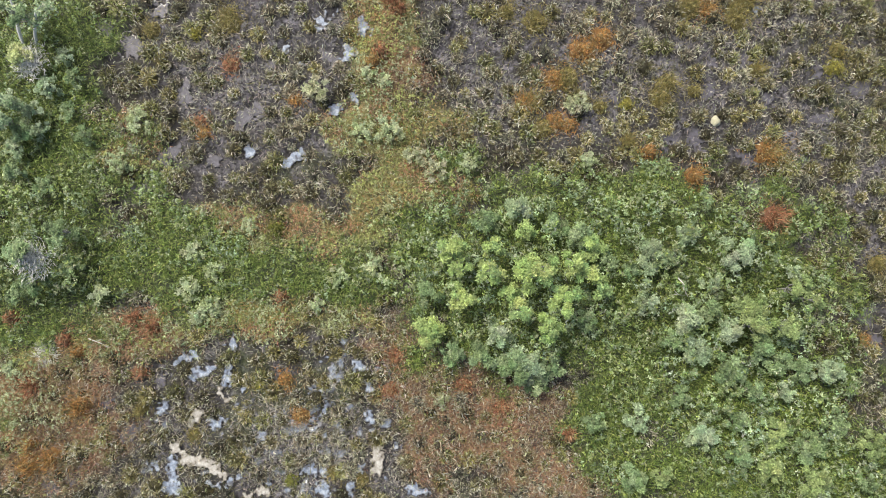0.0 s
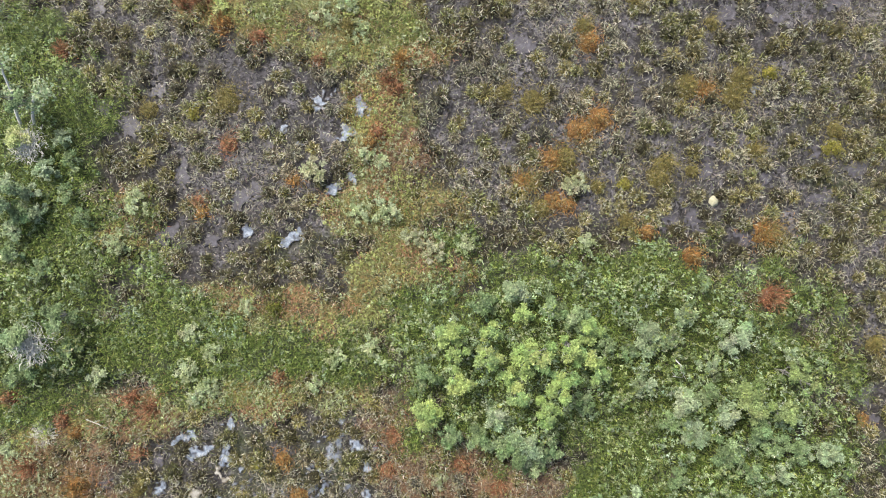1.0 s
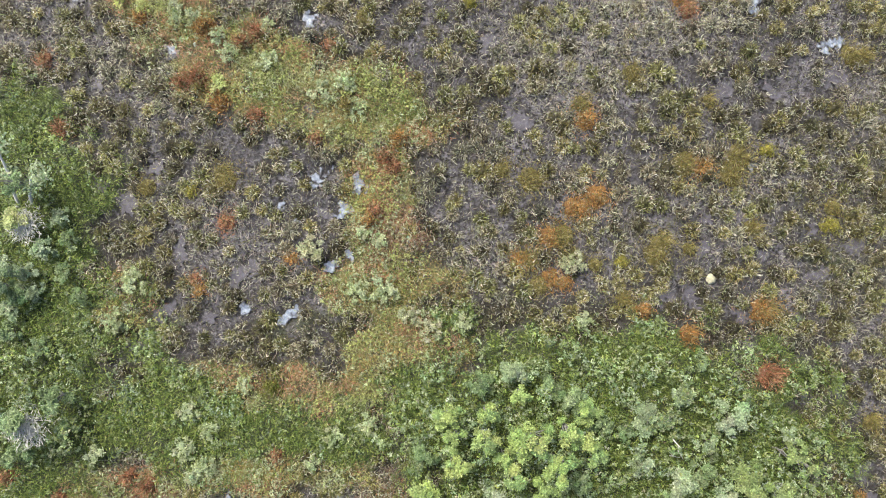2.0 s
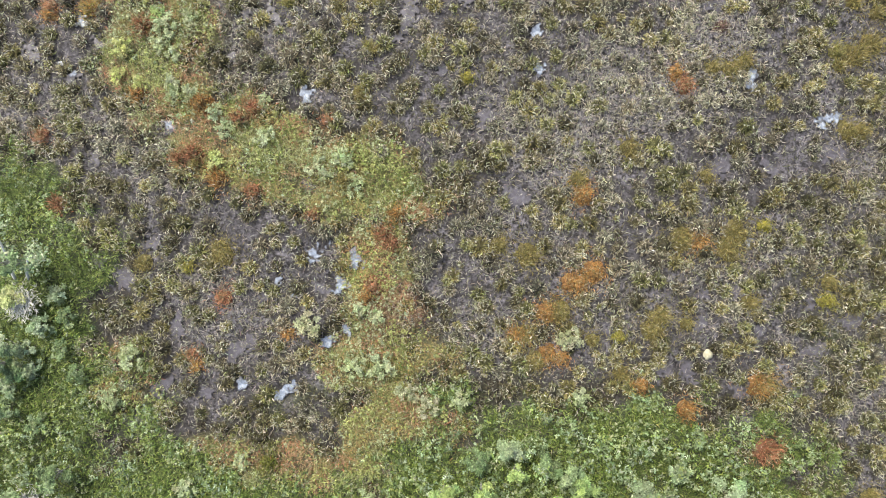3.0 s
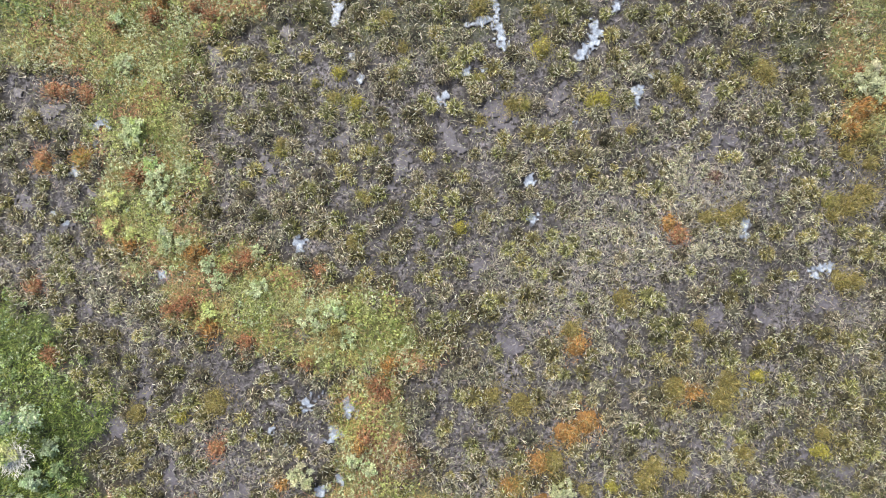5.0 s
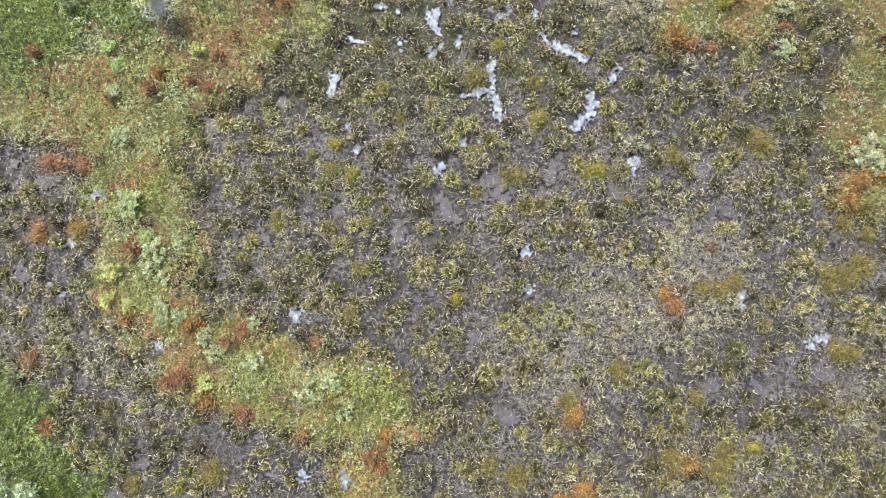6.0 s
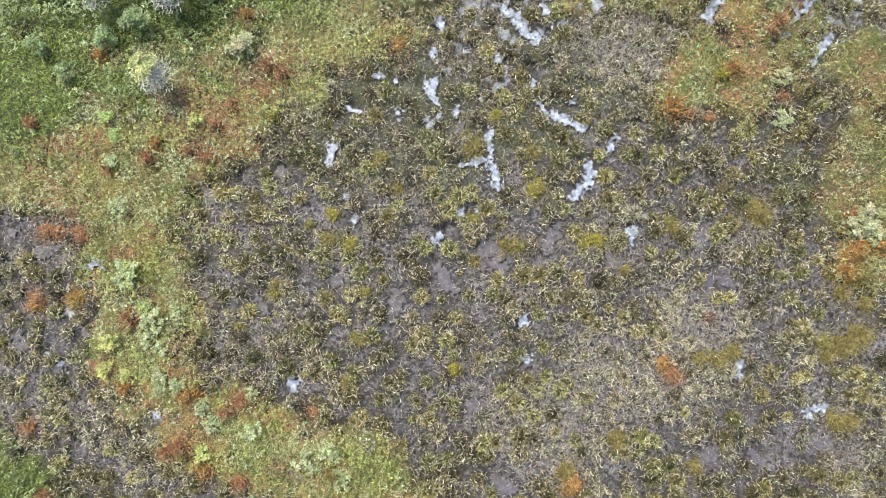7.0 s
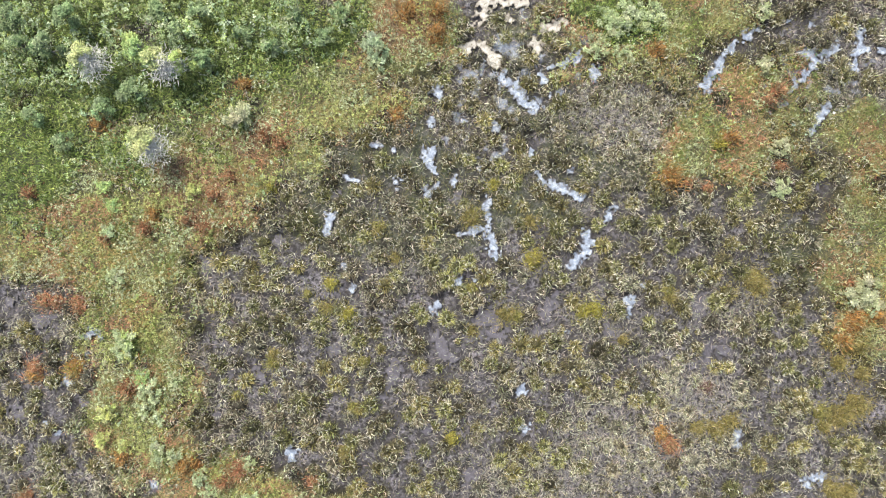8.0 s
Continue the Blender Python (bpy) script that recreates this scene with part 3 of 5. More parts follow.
def ground_material():
    m, n, l, p = material("peat_ground", 0.75)
    mud = ramp(n, l, noise_node(n, l, 1.1, 6).outputs["Fac"], [(0.3, (0.07, 0.065, 0.07)), (0.5, (0.117, 0.109, 0.12)), (0.7, (0.162, 0.151, 0.168))]).outputs["Color"]
    grain = ramp(n, l, noise_node(n, l, 13, 5, 0.7).outputs["Fac"], [(0.38, (0.3, 0.3, 0.29)), (0.48, (1.0, 1.0, 1.0)), (0.64, (1.6, 1.6, 1.54))]).outputs["Color"]
    # dead-plant brown taken near black, so it also paints shade round tussocks
    litter_shade = ramp(n, l, noise_node(n, l, 9, 5, 0.75).outputs["Fac"], [(0.3, (0.012, 0.01, 0.007)), (0.55, (0.028, 0.024, 0.015)), (0.75, (0.075, 0.066, 0.04))]).outputs["Color"]
    moss = ramp(n, l, noise_node(n, l, 7, 5, 0.75).outputs["Fac"], [(0.3, (0.035, 0.05, 0.016)), (0.55, (0.075, 0.1, 0.03)), (0.75, (0.13, 0.155, 0.05))]).outputs["Color"]
    heath = ramp(n, l, noise_node(n, l, 8, 5, 0.75).outputs["Fac"], [(0.3, (0.082, 0.08, 0.03)), (0.5, (0.16, 0.152, 0.06)), (0.75, (0.24, 0.205, 0.1))]).outputs["Color"]
    red = ramp(n, l, noise_node(n, l, 8, 5, 0.75).outputs["Fac"], [(0.3, (0.14, 0.078, 0.045)), (0.5, (0.26, 0.15, 0.09)), (0.75, (0.36, 0.235, 0.145))]).outputs["Color"]
    peat = ramp(n, l, noise_node(n, l, 5.5, 6, 0.72).outputs["Fac"], [(0.42, (0.13, 0.125, 0.11)), (0.52, (1.0, 1.0, 1.0)), (0.64, (1.55, 1.55, 1.58))]).outputs["Color"]
    c = mix(n, l, 1.0, mud, peat, "MULTIPLY")
    for name, layer in (("litter_shade", litter_shade), ("heath", heath), ("red", red), ("moss", moss)):
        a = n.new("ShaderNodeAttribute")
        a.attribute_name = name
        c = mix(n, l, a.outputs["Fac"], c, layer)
    c = mix(n, l, 1.0, c, grain, "MULTIPLY")
    soaked = n.new("ShaderNodeAttribute")
    soaked.attribute_name = "soaked"
    c = mix(n, l, soaked.outputs["Fac"], c, (0.045, 0.041, 0.043))
    l.new(c, p.inputs["Base Color"])
    bump(n, l, p, noise_node(n, l, 16, 7, 0.72).outputs["Fac"], 0.8, 0.06)
    return m


def pool_material(name, low, mid, high, rough, coat, rim):
    """Shallow water or scum: mottled in the middle, thinning to the rim's colour where the film ends."""
    m, n, l, p = material(name, rough)
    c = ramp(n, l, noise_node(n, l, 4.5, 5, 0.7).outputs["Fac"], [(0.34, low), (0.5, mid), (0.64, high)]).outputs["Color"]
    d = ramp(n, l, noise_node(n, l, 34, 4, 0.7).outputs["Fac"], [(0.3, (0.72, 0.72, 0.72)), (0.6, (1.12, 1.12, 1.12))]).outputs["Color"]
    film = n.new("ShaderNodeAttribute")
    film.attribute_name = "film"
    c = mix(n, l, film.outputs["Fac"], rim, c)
    l.new(mix(n, l, 1.0, c, d, "MULTIPLY"), p.inputs["Base Color"])
    p.inputs["Coat Weight"].default_value, p.inputs["Coat Roughness"].default_value = coat, 0.05
    bump(n, l, p, noise_node(n, l, 25, 3).outputs["Fac"], 0.2, 0.01)
    return m


def bark_material(name, low, high):
    m, n, l, p = material(name, 0.85)
    t = noise_node(n, l, 18, 5, 0.7)
    l.new(ramp(n, l, t.outputs["Fac"], [(0.3, low), (0.7, high)]).outputs["Color"], p.inputs["Base Color"])
    bump(n, l, p, t.outputs["Fac"], 0.6, 0.01)
    return m


GROUND = ground_material()
SEDGE = foliage("sedge_blades")
GRASS = foliage("green_grass")
HEATHER = foliage("heath_sprigs")
LEAF = foliage("shrub_leaves", 0.55)
STRAW = foliage("bleached_straw", 0.8, 0.1)
# white film, with the sky's bluish reflection put into the base colours
POOL_PALE = pool_material("pool_with_film_and_sky_tint", (0.13, 0.155, 0.2), (0.27, 0.315, 0.39), (0.5, 0.545, 0.6), 0.45, 0.45, (0.09, 0.09, 0.105))
POOL_MUD = pool_material("wet_lavender_mud", (0.08, 0.074, 0.083), (0.11, 0.102, 0.116), (0.148, 0.138, 0.16), 0.5, 0.25, (0.07, 0.065, 0.069))
POOL_CREAM = pool_material("dried_cream_scum", (0.3, 0.275, 0.235), (0.42, 0.395, 0.345), (0.54, 0.52, 0.47), 0.85, 0.0, (0.2, 0.175, 0.14))
BARK = bark_material("grey_bark", (0.16, 0.15, 0.14), (0.42, 0.41, 0.39))
PALE_BARK = bark_material("pale_birch_bark", (0.55, 0.54, 0.5), (0.8, 0.79, 0.75))
TWIGS = bark_material("dead_grey_twigs", (0.58, 0.56, 0.52), (0.8, 0.78, 0.73))
DARK_BARK = bark_material("brown_bark", (0.06, 0.05, 0.04), (0.17, 0.15, 0.12))


# ---- mesh makers ----
def mesh_object(name, verts, faces, mat, attrs=None, parent=None, label="", smooth=False):
    """One mesh object from an array of points and lists of equal faces."""
    me = bpy.data.meshes.new(name)
    sizes = [f.shape[1] for f in faces]
    me.vertices.add(len(verts))
    me.vertices.foreach_set("co", np.ascontiguousarray(verts, dtype=np.float32).ravel())
    loops = np.concatenate([f.ravel() for f in faces]).astype(np.int32)
    counts = np.concatenate([np.full(len(f), k, np.int32) for f, k in zip(faces, sizes)])
    starts = np.concatenate([[0], np.cumsum(counts)[:-1]]).astype(np.int32)
    me.loops.add(len(loops))
    me.loops.foreach_set("vertex_index", loops)
    me.polygons.add(len(counts))
    me.polygons.foreach_set("loop_start", starts)
    me.polygons.foreach_set("loop_total", counts)
    me.polygons.foreach_set("use_smooth", np.full(len(counts), smooth))
    for key, values in (attrs or {}).items():
        if values.ndim == 2:
            at = me.attributes.new(key, "FLOAT_COLOR", "POINT")
            at.data.foreach_set("color", np.hstack([values, np.ones((len(values), 1))]).astype(np.float32).ravel())
        else:
            at = me.attributes.new(key, "FLOAT", "POINT")
            at.data.foreach_set("value", values.astype(np.float32))
    me.update(calc_edges=True)
    me.materials.append(mat)
    ob = new(name, me)
    ob.parent = parent
    if label:
        ob["label"] = label
    return ob


def blades(x, y, z, az, length, lean, droop, width, col, curl):
    """Arched, tapering blades: (points, faces, tints). Angles in radians, lean from upright."""
    k = len(x)
    p0 = np.stack([x, y, z], 1)
    h1 = np.stack([np.cos(az), np.sin(az)], 1)
    h2 = np.stack([np.cos(az + curl), np.sin(az + curl)], 1)
    half = length * 0.5
    p1 = p0 + np.column_stack([h1 * (half * np.sin(lean))[:, None], half * np.cos(lean)])
    l2 = lean + droop
    p2 = p1 + np.column_stack([h2 * (half * np.sin(l2))[:, None], half * np.cos(l2)])
    w = np.column_stack([-h2[:, 1], h2[:, 0], np.zeros(k)]) * (width * 0.5)[:, None]
    verts = np.stack([p0, p1 - w, p1 + w, p2], 1).reshape(-1, 3)
    b = np.arange(k)[:, None] * 4
    return verts, [b + np.array([0, 2, 1]), b + np.array([1, 2, 3])], np.repeat(col, 4, 0)


def strands(x, y, z, az, length, lean, droop, width, col, curl):
    """Thin curling strands of even width, lying rather than standing: (points, faces, tints)."""
    k = len(x)
    pts, a, t = [np.stack([x, y, z], 1)], az - 0.5 * curl, lean
    for i in range(2):
        d = np.column_stack([np.cos(a) * np.sin(t), np.sin(a) * np.sin(t), np.cos(t)])
        pts.append(pts[-1] + d * (length / 2)[:, None])
        a, t = a + curl, t + droop * 0.6
    w = np.column_stack([-np.sin(az), np.cos(az), np.zeros(k)]) * (width * 0.5)[:, None]
    verts = np.stack([pts[0], pts[1] - w, pts[1] + w, pts[2] - w * 0.6, pts[2] + w * 0.6], 1).reshape(-1, 3)
    b = np.arange(k)[:, None] * 5
    return verts, [b + np.array([0, 2, 1]), b + np.array([1, 2, 4, 3])], np.repeat(col, 5, 0)


def leaves(p, size, col, tilt=0.7, narrow=0.55, az=None):
    """Pointed leaves at the points p, at random tilts, turned at random or along az."""
    k = len(p)
    az = rng.uniform(0, 6.283, k) if az is None else az
    t, roll = rng.normal(0.1, tilt, k), rng.normal(0, tilt * 0.8, k)
    f = np.stack([np.cos(az) * np.cos(t), np.sin(az) * np.cos(t), np.sin(t)], 1)
    side = np.stack([-np.sin(az) * np.cos(roll), np.cos(az) * np.cos(roll), np.sin(roll)], 1)
    f, side = f * size[:, None], side * (size * narrow * 0.5)[:, None]
    verts = np.stack([p - f * 0.5, p + side, p + f * 0.5, p - side], 1).reshape(-1, 3)
    b = np.arange(k)[:, None] * 4
    return verts, [b + np.array([0, 1, 2]), b + np.array([0, 2, 3])], np.repeat(col, 4, 0)


def merged(sets):
    """Several (points, faces, tints) as one."""
    vs, fs, cs, at = [], {}, [], 0
    for v, f, c in sets:
        vs.append(v), cs.append(c)
        for one in f:
            fs.setdefault(one.shape[1], []).append(one + at)
        at += len(v)
    return np.concatenate(vs), [np.concatenate(f) for f in fs.values()], np.concatenate(cs)


def tints(k, palette, spread=0.22):
    """k colours drawn from (weight, colour) pairs, each varied in lightness and a little in hue."""
    w = np.array([a for a, _ in palette], float)
    c = np.array([b for _, b in palette])[rng.choice(len(w), k, p=w / w.sum())]
    return np.clip(c * np.exp(rng.normal(0, spread, (k, 1))) * np.exp(rng.normal(0, 0.05, (k, 3))), 0.005, 0.9)


def tube(points, radii, sides=6):
    """A round, tapering stem through the points: (points, faces)."""
    pts, verts = [Vector(q) for q in points], []
    for i, q in enumerate(pts):
        d = (pts[min(i + 1, len(pts) - 1)] - pts[max(i - 1, 0)]).normalized()
        a = d.cross(Vector((0.3, 0.9, 0.2))).normalized()
        c = d.cross(a)
        verts += [q + (a * math.cos(2 * math.pi * s / sides) + c * math.sin(2 * math.pi * s / sides)) * radii[i] for s in range(sides)]
    faces = [(i * sides + s, i * sides + (s + 1) % sides, (i + 1) * sides + (s + 1) % sides, (i + 1) * sides + s) for i in range(len(pts) - 1) for s in range(sides)]
    return np.array([tuple(v) for v in verts]), np.array(faces)


def stems(list_of_tubes):
    vs, fs, at = [], [], 0
    for v, f in list_of_tubes:
        vs.append(v), fs.append(f + at)
        at += len(v)
    return np.concatenate(vs), [np.concatenate(fs)]

AREA = (-17.6, 18.4, -10.6, 32.3)  # the stretch of bog under the flight


# ---- the ground: one sheet, fine under the flight and coarser out to the horizon ----
def build_ground():
    def axis(lo, hi, d):
        out = 1.22 ** np.arange(1, 36) * 0.25
        out = np.cumsum(out)
        return np.concatenate([lo - out[::-1], np.arange(lo, hi + d / 2, d), hi + out])
    gx, gy = axis(-18.0, 18.8, 0.19), axis(-11.0, 32.7, 0.19)
    x, y = [a.ravel() for a in np.meshgrid(gx, gy)]
    far = np.maximum(np.maximum(AREA[0] + 1 - x, x - AREA[1] + 1), np.maximum(AREA[2] + 1 - y, y - AREA[3] + 1)).clip(0)
    z = height(x, y) * (1 - step(far, 0, 20)) + (fnoise(x, y, 90, 71) - 0.5) * 5 * step(far, 20, 300)
    g, b, r, s = kinds(x, y)
    wild = step(fnoise(x, y, 14, 81), 0.48, 0.6) * step(far, 2, 10)
    g = np.maximum(g * (1 - step(far, 2, 10)), wild)
    # dead plant cover, plus a painted shade ring at each tussock's foot
    litter_shade = np.clip(tussock_shade(x, y, gx, gy) * (0.45 + 0.9 * fnoise(x, y, 0.5, 91)) + 0.22 * s + 0.7 * step(patch(x, y, GREENS + BANDS + RED, 0.6), -0.6, -0.1) + (0.25 + 0.6 * fnoise(x, y, 3.0, 411)) * step(far + 2 * fnoise(x, y, 1.5, 291), 1.0, 3), 0, 1)
    b = np.maximum(b, 0.8 * step(fnoise(x, y, 9, 421), 0.55, 0.7) * step(far, 1, 6))
    mat = step(patch(x, y, STRAWY, 0.8), 0, 0.4) * (far < 1)
    litter_shade = litter_shade * (1 - 0.75 * mat)
    w = len(gx)
    i = (np.arange(len(gy) - 1)[:, None] * w + np.arange(w - 1)[None, :]).ravel()[:, None]
    faces = i + np.array([0, 1, w + 1, w])
    ob = mesh_object("ground", np.stack([x, y, z], 1), [faces], GROUND, dict(litter_shade=litter_shade, heath=b, red=r, moss=np.maximum(g, 0.4 * s * (far < 1) * (1 - mat) * step(fnoise(x, y, 1.8, 251), 0.4, 0.65)), soaked=np.maximum(0.75 * (1 - step(pool_edge(x, y), 0.0, 0.25)), 0.5 * (1 - 0.6 * mat) * step(fnoise(x, y, 0.5, 221), 0.47, 0.58)) * (far < 1)), smooth=True)
    tagged(ob, "flat peat bog ground with lavender-grey mud, brown litter, painted tussock shade and moss", "ground", kind="structure")


# ---- where the sedge tussocks of the open bog stand ----
def clearing(x, y):
    """0 on the coloured hummocks, where nothing taller grows, 1 away from them."""
    out = np.ones(len(x))
    for px, py, r in TUSSOCKS_ORANGE + TUSSOCKS_RED + TUSSOCKS_YELLOW + TUSSOCKS_OLIVE + TUSSOCKS_OCHRE + TUSSOCKS_MOSSY:
        near = (np.abs(x - px) < 1.2 * r) & (np.abs(y - py) < 1.2 * r)
        out[near] = np.minimum(out[near], step(np.hypot(x[near] - px, y[near] - py) / r, 0.55, 1.1))
    return out


def tussock_plan():
    step_x = 0.74
    i, j = np.meshgrid(np.arange(int(36 / step_x)), np.arange(int(42.9 / step_x)))
    x = (AREA[0] + (i + 0.5 * (j % 2)) * step_x + rng.normal(0, 0.17, i.shape)).ravel()
    y = (AREA[2] + j * step_x + rng.normal(0, 0.17, i.shape)).ravel()
    g, b, r, s = kinds(x, y)
    bare = (fnoise(x, y, 1.3, 101) > 0.73) & (s < 0.4)
    open_ = (g < 0.55) & (b < 0.85) & (pool_edge(x, y) > 0.12) & (clearing(x, y) > 0.6) & ~bare
    return x[open_], y[open_]


def small_plan():
    """Smaller tussocks, strewn between."""
    x, y = rng.uniform(AREA[0], AREA[1], 2900), rng.uniform(AREA[2], AREA[3], 2900)
    g, b, r, s = kinds(x, y)
    ok = (g < 0.4) & (b < 0.7) & (pool_edge(x, y) > 0.06) & (clearing(x, y) > 0.5) & (fnoise(x, y, 1.3, 101) < 0.7)
    return x[ok], y[ok]


TX, TY = tussock_plan()
LARGE = len(TX)
SX, SY = small_plan()
TX, TY = np.concatenate([TX, SX]), np.concatenate([TY, SY])
TZ = height(TX, TY)
TR = np.where(np.arange(len(TX)) < LARGE, rng.uniform(0.23, 0.39, len(TX)), rng.uniform(0.1, 0.2, len(TX))) * (0.78 + 0.44 * fnoise(TX, TY, 2.2, 111))


def tussock_shade(x, y, gx, gy):
    """Shade painted on the ground's grid: 1 under a tussock and round its foot, 0 on open mud."""
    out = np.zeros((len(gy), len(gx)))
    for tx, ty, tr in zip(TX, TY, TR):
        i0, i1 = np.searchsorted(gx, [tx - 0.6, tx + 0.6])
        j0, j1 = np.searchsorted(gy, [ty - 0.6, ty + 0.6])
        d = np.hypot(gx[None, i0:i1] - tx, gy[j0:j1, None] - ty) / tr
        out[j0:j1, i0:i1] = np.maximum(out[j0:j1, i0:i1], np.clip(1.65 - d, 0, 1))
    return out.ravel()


build_ground()


# ---- pools: level sheets with ragged edges ----
def pieces(faces, nx, least=9):
    """The parts of a sheet of grid cells that hang together, as lists of face numbers; crumbs are left out."""
    left = {int(c): k for k, c in enumerate(faces[:, 0])}
    out = []
    while left:
        start, k = left.popitem()
        group, edge = [k], [start]
        while edge:
            c = edge.pop()
            for q in (c - 1, c + 1, c - nx, c + nx):
                if q in left:
                    group.append(left.pop(q)), edge.append(q)
        if len(group) >= least:
            out.append(sorted(group))
    return out


def build_pool(name, streak, mat, z, label, category, cell=0.034):
    """A pool along a line of (x, y, half width), with a frayed edge."""
    x0, x1 = min(p[0] - p[2] for p in streak) - 0.22, max(p[0] + p[2] for p in streak) + 0.22
    y0, y1 = min(p[1] - p[2] for p in streak) - 0.22, max(p[1] + p[2] for p in streak) + 0.22
    nx, ny = int((x1 - x0) / cell) + 2, int((y1 - y0) / cell) + 2
    x, y = [a.ravel() for a in np.meshgrid(x0 + np.arange(nx) * cell, y0 + np.arange(ny) * cell)]
    bent = (fnoise(x, y, 0.5, 23) - 0.5) * 0.25, (fnoise(x, y, 0.5, 29) - 0.5) * 0.25
    f = np.full(len(x), -9.0)
    for p, q in zip(streak, streak[1:] or streak):
        dx, dy = q[0] - p[0], q[1] - p[1]
        along = np.clip(((x - p[0]) * dx + (y - p[1]) * dy) / (dx * dx + dy * dy + 1e-6), 0, 1)
        wide = (1.12 if mat is POOL_PALE else 1.05) * (p[2] + (q[2] - p[2]) * along)
        f = np.maximum(f, 1 - np.hypot(x + bent[0] - p[0] - along * dx, y + bent[1] - p[1] - along * dy) / wide)
    f = f + (fnoise(x, y, 0.24, 13) - 0.5) * 2.0 + (vnoise(x, y, 0.09, 17) - 0.5) * 1.6 + 0.02
    i = (np.arange(ny - 1)[:, None] * nx + np.arange(nx - 1)[None, :]).ravel()[:, None]
    faces = i + np.array([0, 1, nx + 1, nx])
    faces = faces[f[faces].mean(1) > 0.02]
    for piece in pieces(faces, nx):
        used, back = np.unique(faces[piece], return_inverse=True)
        px, py, pf = x[used], y[used], f[used]
        zz = -0.006 * (1 - step(pf, -0.05, 0.25)) + (0.0 if mat is not POOL_CREAM else 0.02 * fnoise(px, py, 0.1, 5))
        cx, cy = px.mean(), py.mean()
        ob = mesh_object(name, np.stack([px - cx, py - cy, zz], 1), [back.reshape(-1, 4)], mat, dict(film=step(pf + 0.5 * (vnoise(px, py, 0.09, 19) - 0.5), 0.0, 0.6)), smooth=True)
        ob.location = (cx, cy, z)
        tagged(ob, label, category, "pools in the bog")


for k, (rows, mat, z, name, label) in enumerate((
        (POOLS_MUD, POOL_MUD, -0.04, "mud_pool", "shallow wet pool of smooth lavender-grey mud among sedges"),
        (POOLS_CREAM, POOL_CREAM, -0.002, "dried_scum", "patch of dried cream-coloured scum on a drained pool"),
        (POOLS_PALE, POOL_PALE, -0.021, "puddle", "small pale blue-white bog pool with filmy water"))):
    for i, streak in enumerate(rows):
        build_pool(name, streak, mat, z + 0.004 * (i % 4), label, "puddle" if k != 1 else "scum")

# ---- glints of shallow water between the plants of the wettest ground, too many to count; their shine is in the colour ----
def water_glints(cell=0.03):
    vs, fs, films, at = [], [], [], 0
    for px, py, rx, ry in FLECKED:
        nx, ny = int(2 * rx / cell), int(2 * ry / cell)
        x, y = [q.ravel() for q in np.meshgrid(px - rx + np.arange(nx) * cell, py - ry + np.arange(ny) * cell)]
        inside = 1 - np.hypot((x - px) / rx, (y - py) / ry)
        f = fnoise(x, y, 0.34, 231) + 0.35 * (vnoise(x, y, 1.3, 241) - 0.5) + 0.10 * np.clip(inside, 0, 0.5) - 0.25 * (inside < 0)
        i = (np.arange(ny - 1)[:, None] * nx + np.arange(nx - 1)[None, :]).ravel()[:, None]
        faces = i + np.array([0, 1, nx + 1, nx])
        faces = faces[(f[faces].mean(1) > 0.67) & (pool_edge(x, y)[faces].min(1) > 0.05)]
        used, back = np.unique(faces, return_inverse=True)
        z = height(x[used], y[used]) + 0.012 + 0.002 * (px % 3)
        films.append(0.75 * step(f[used], 0.67, 0.84))
        vs.append(np.stack([x[used], y[used], z], 1)), fs.append(back.reshape(-1, 4) + at)
        at += len(used)
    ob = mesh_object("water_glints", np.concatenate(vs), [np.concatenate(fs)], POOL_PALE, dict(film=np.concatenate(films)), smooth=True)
    tagged(ob, "tiny pale glints of shallow water between wet plants", "water", kind="stuff")


water_glints()

# ---- colours of the plants ----
SEDGE_TINTS = [(4, (0.115, 0.105, 0.038)), (3, (0.144, 0.137, 0.052)), (2, (0.0672, 0.062, 0.024)), (1.2, (0.182, 0.165, 0.05)), (1.2, (0.192, 0.185, 0.09)), (1.2, (0.11, 0.125, 0.035))]
FLECK_TINTS = [(3, (0.43, 0.415, 0.325)), (2, (0.31, 0.30, 0.21)), (2.4, (0.57, 0.55, 0.445)), (1.0, (0.291, 0.33, 0.147)), (2, (0.369, 0.365, 0.323))]
STRAW_TINTS = [(3, (0.32, 0.3, 0.245)), (2, (0.47, 0.44, 0.34)), (2, (0.17, 0.157, 0.135)), (1, (0.28, 0.24, 0.235))]
GREEN_TINTS = [(3, (0.11, 0.17, 0.0334)), (3, (0.152, 0.22, 0.0502)), (2, (0.069, 0.115, 0.0234)), (2, (0.23, 0.295, 0.0836)), (1.0, (0.313, 0.37, 0.134))]
SCRUB_TINTS = [(3, (0.2, 0.265, 0.114)), (2, (0.28, 0.352, 0.178)), (1.5, (0.13, 0.184, 0.0693)), (2.0, (0.335, 0.41, 0.245)), (0.5, (0.41, 0.475, 0.315)), (1.2, (0.27, 0.345, 0.1))]
BAND_TINTS = [(2.6, (0.28, 0.299, 0.101)), (1.8, (0.37, 0.379, 0.168)), (2.2, (0.201, 0.254, 0.0784)), (1.3, (0.381, 0.277, 0.157)), (1.2, (0.303, 0.226, 0.123)), (2.2, (0.475, 0.565, 0.336)), (0.9, (0.381, 0.192, 0.101)), (0.9, (0.135, 0.147, 0.0504))]
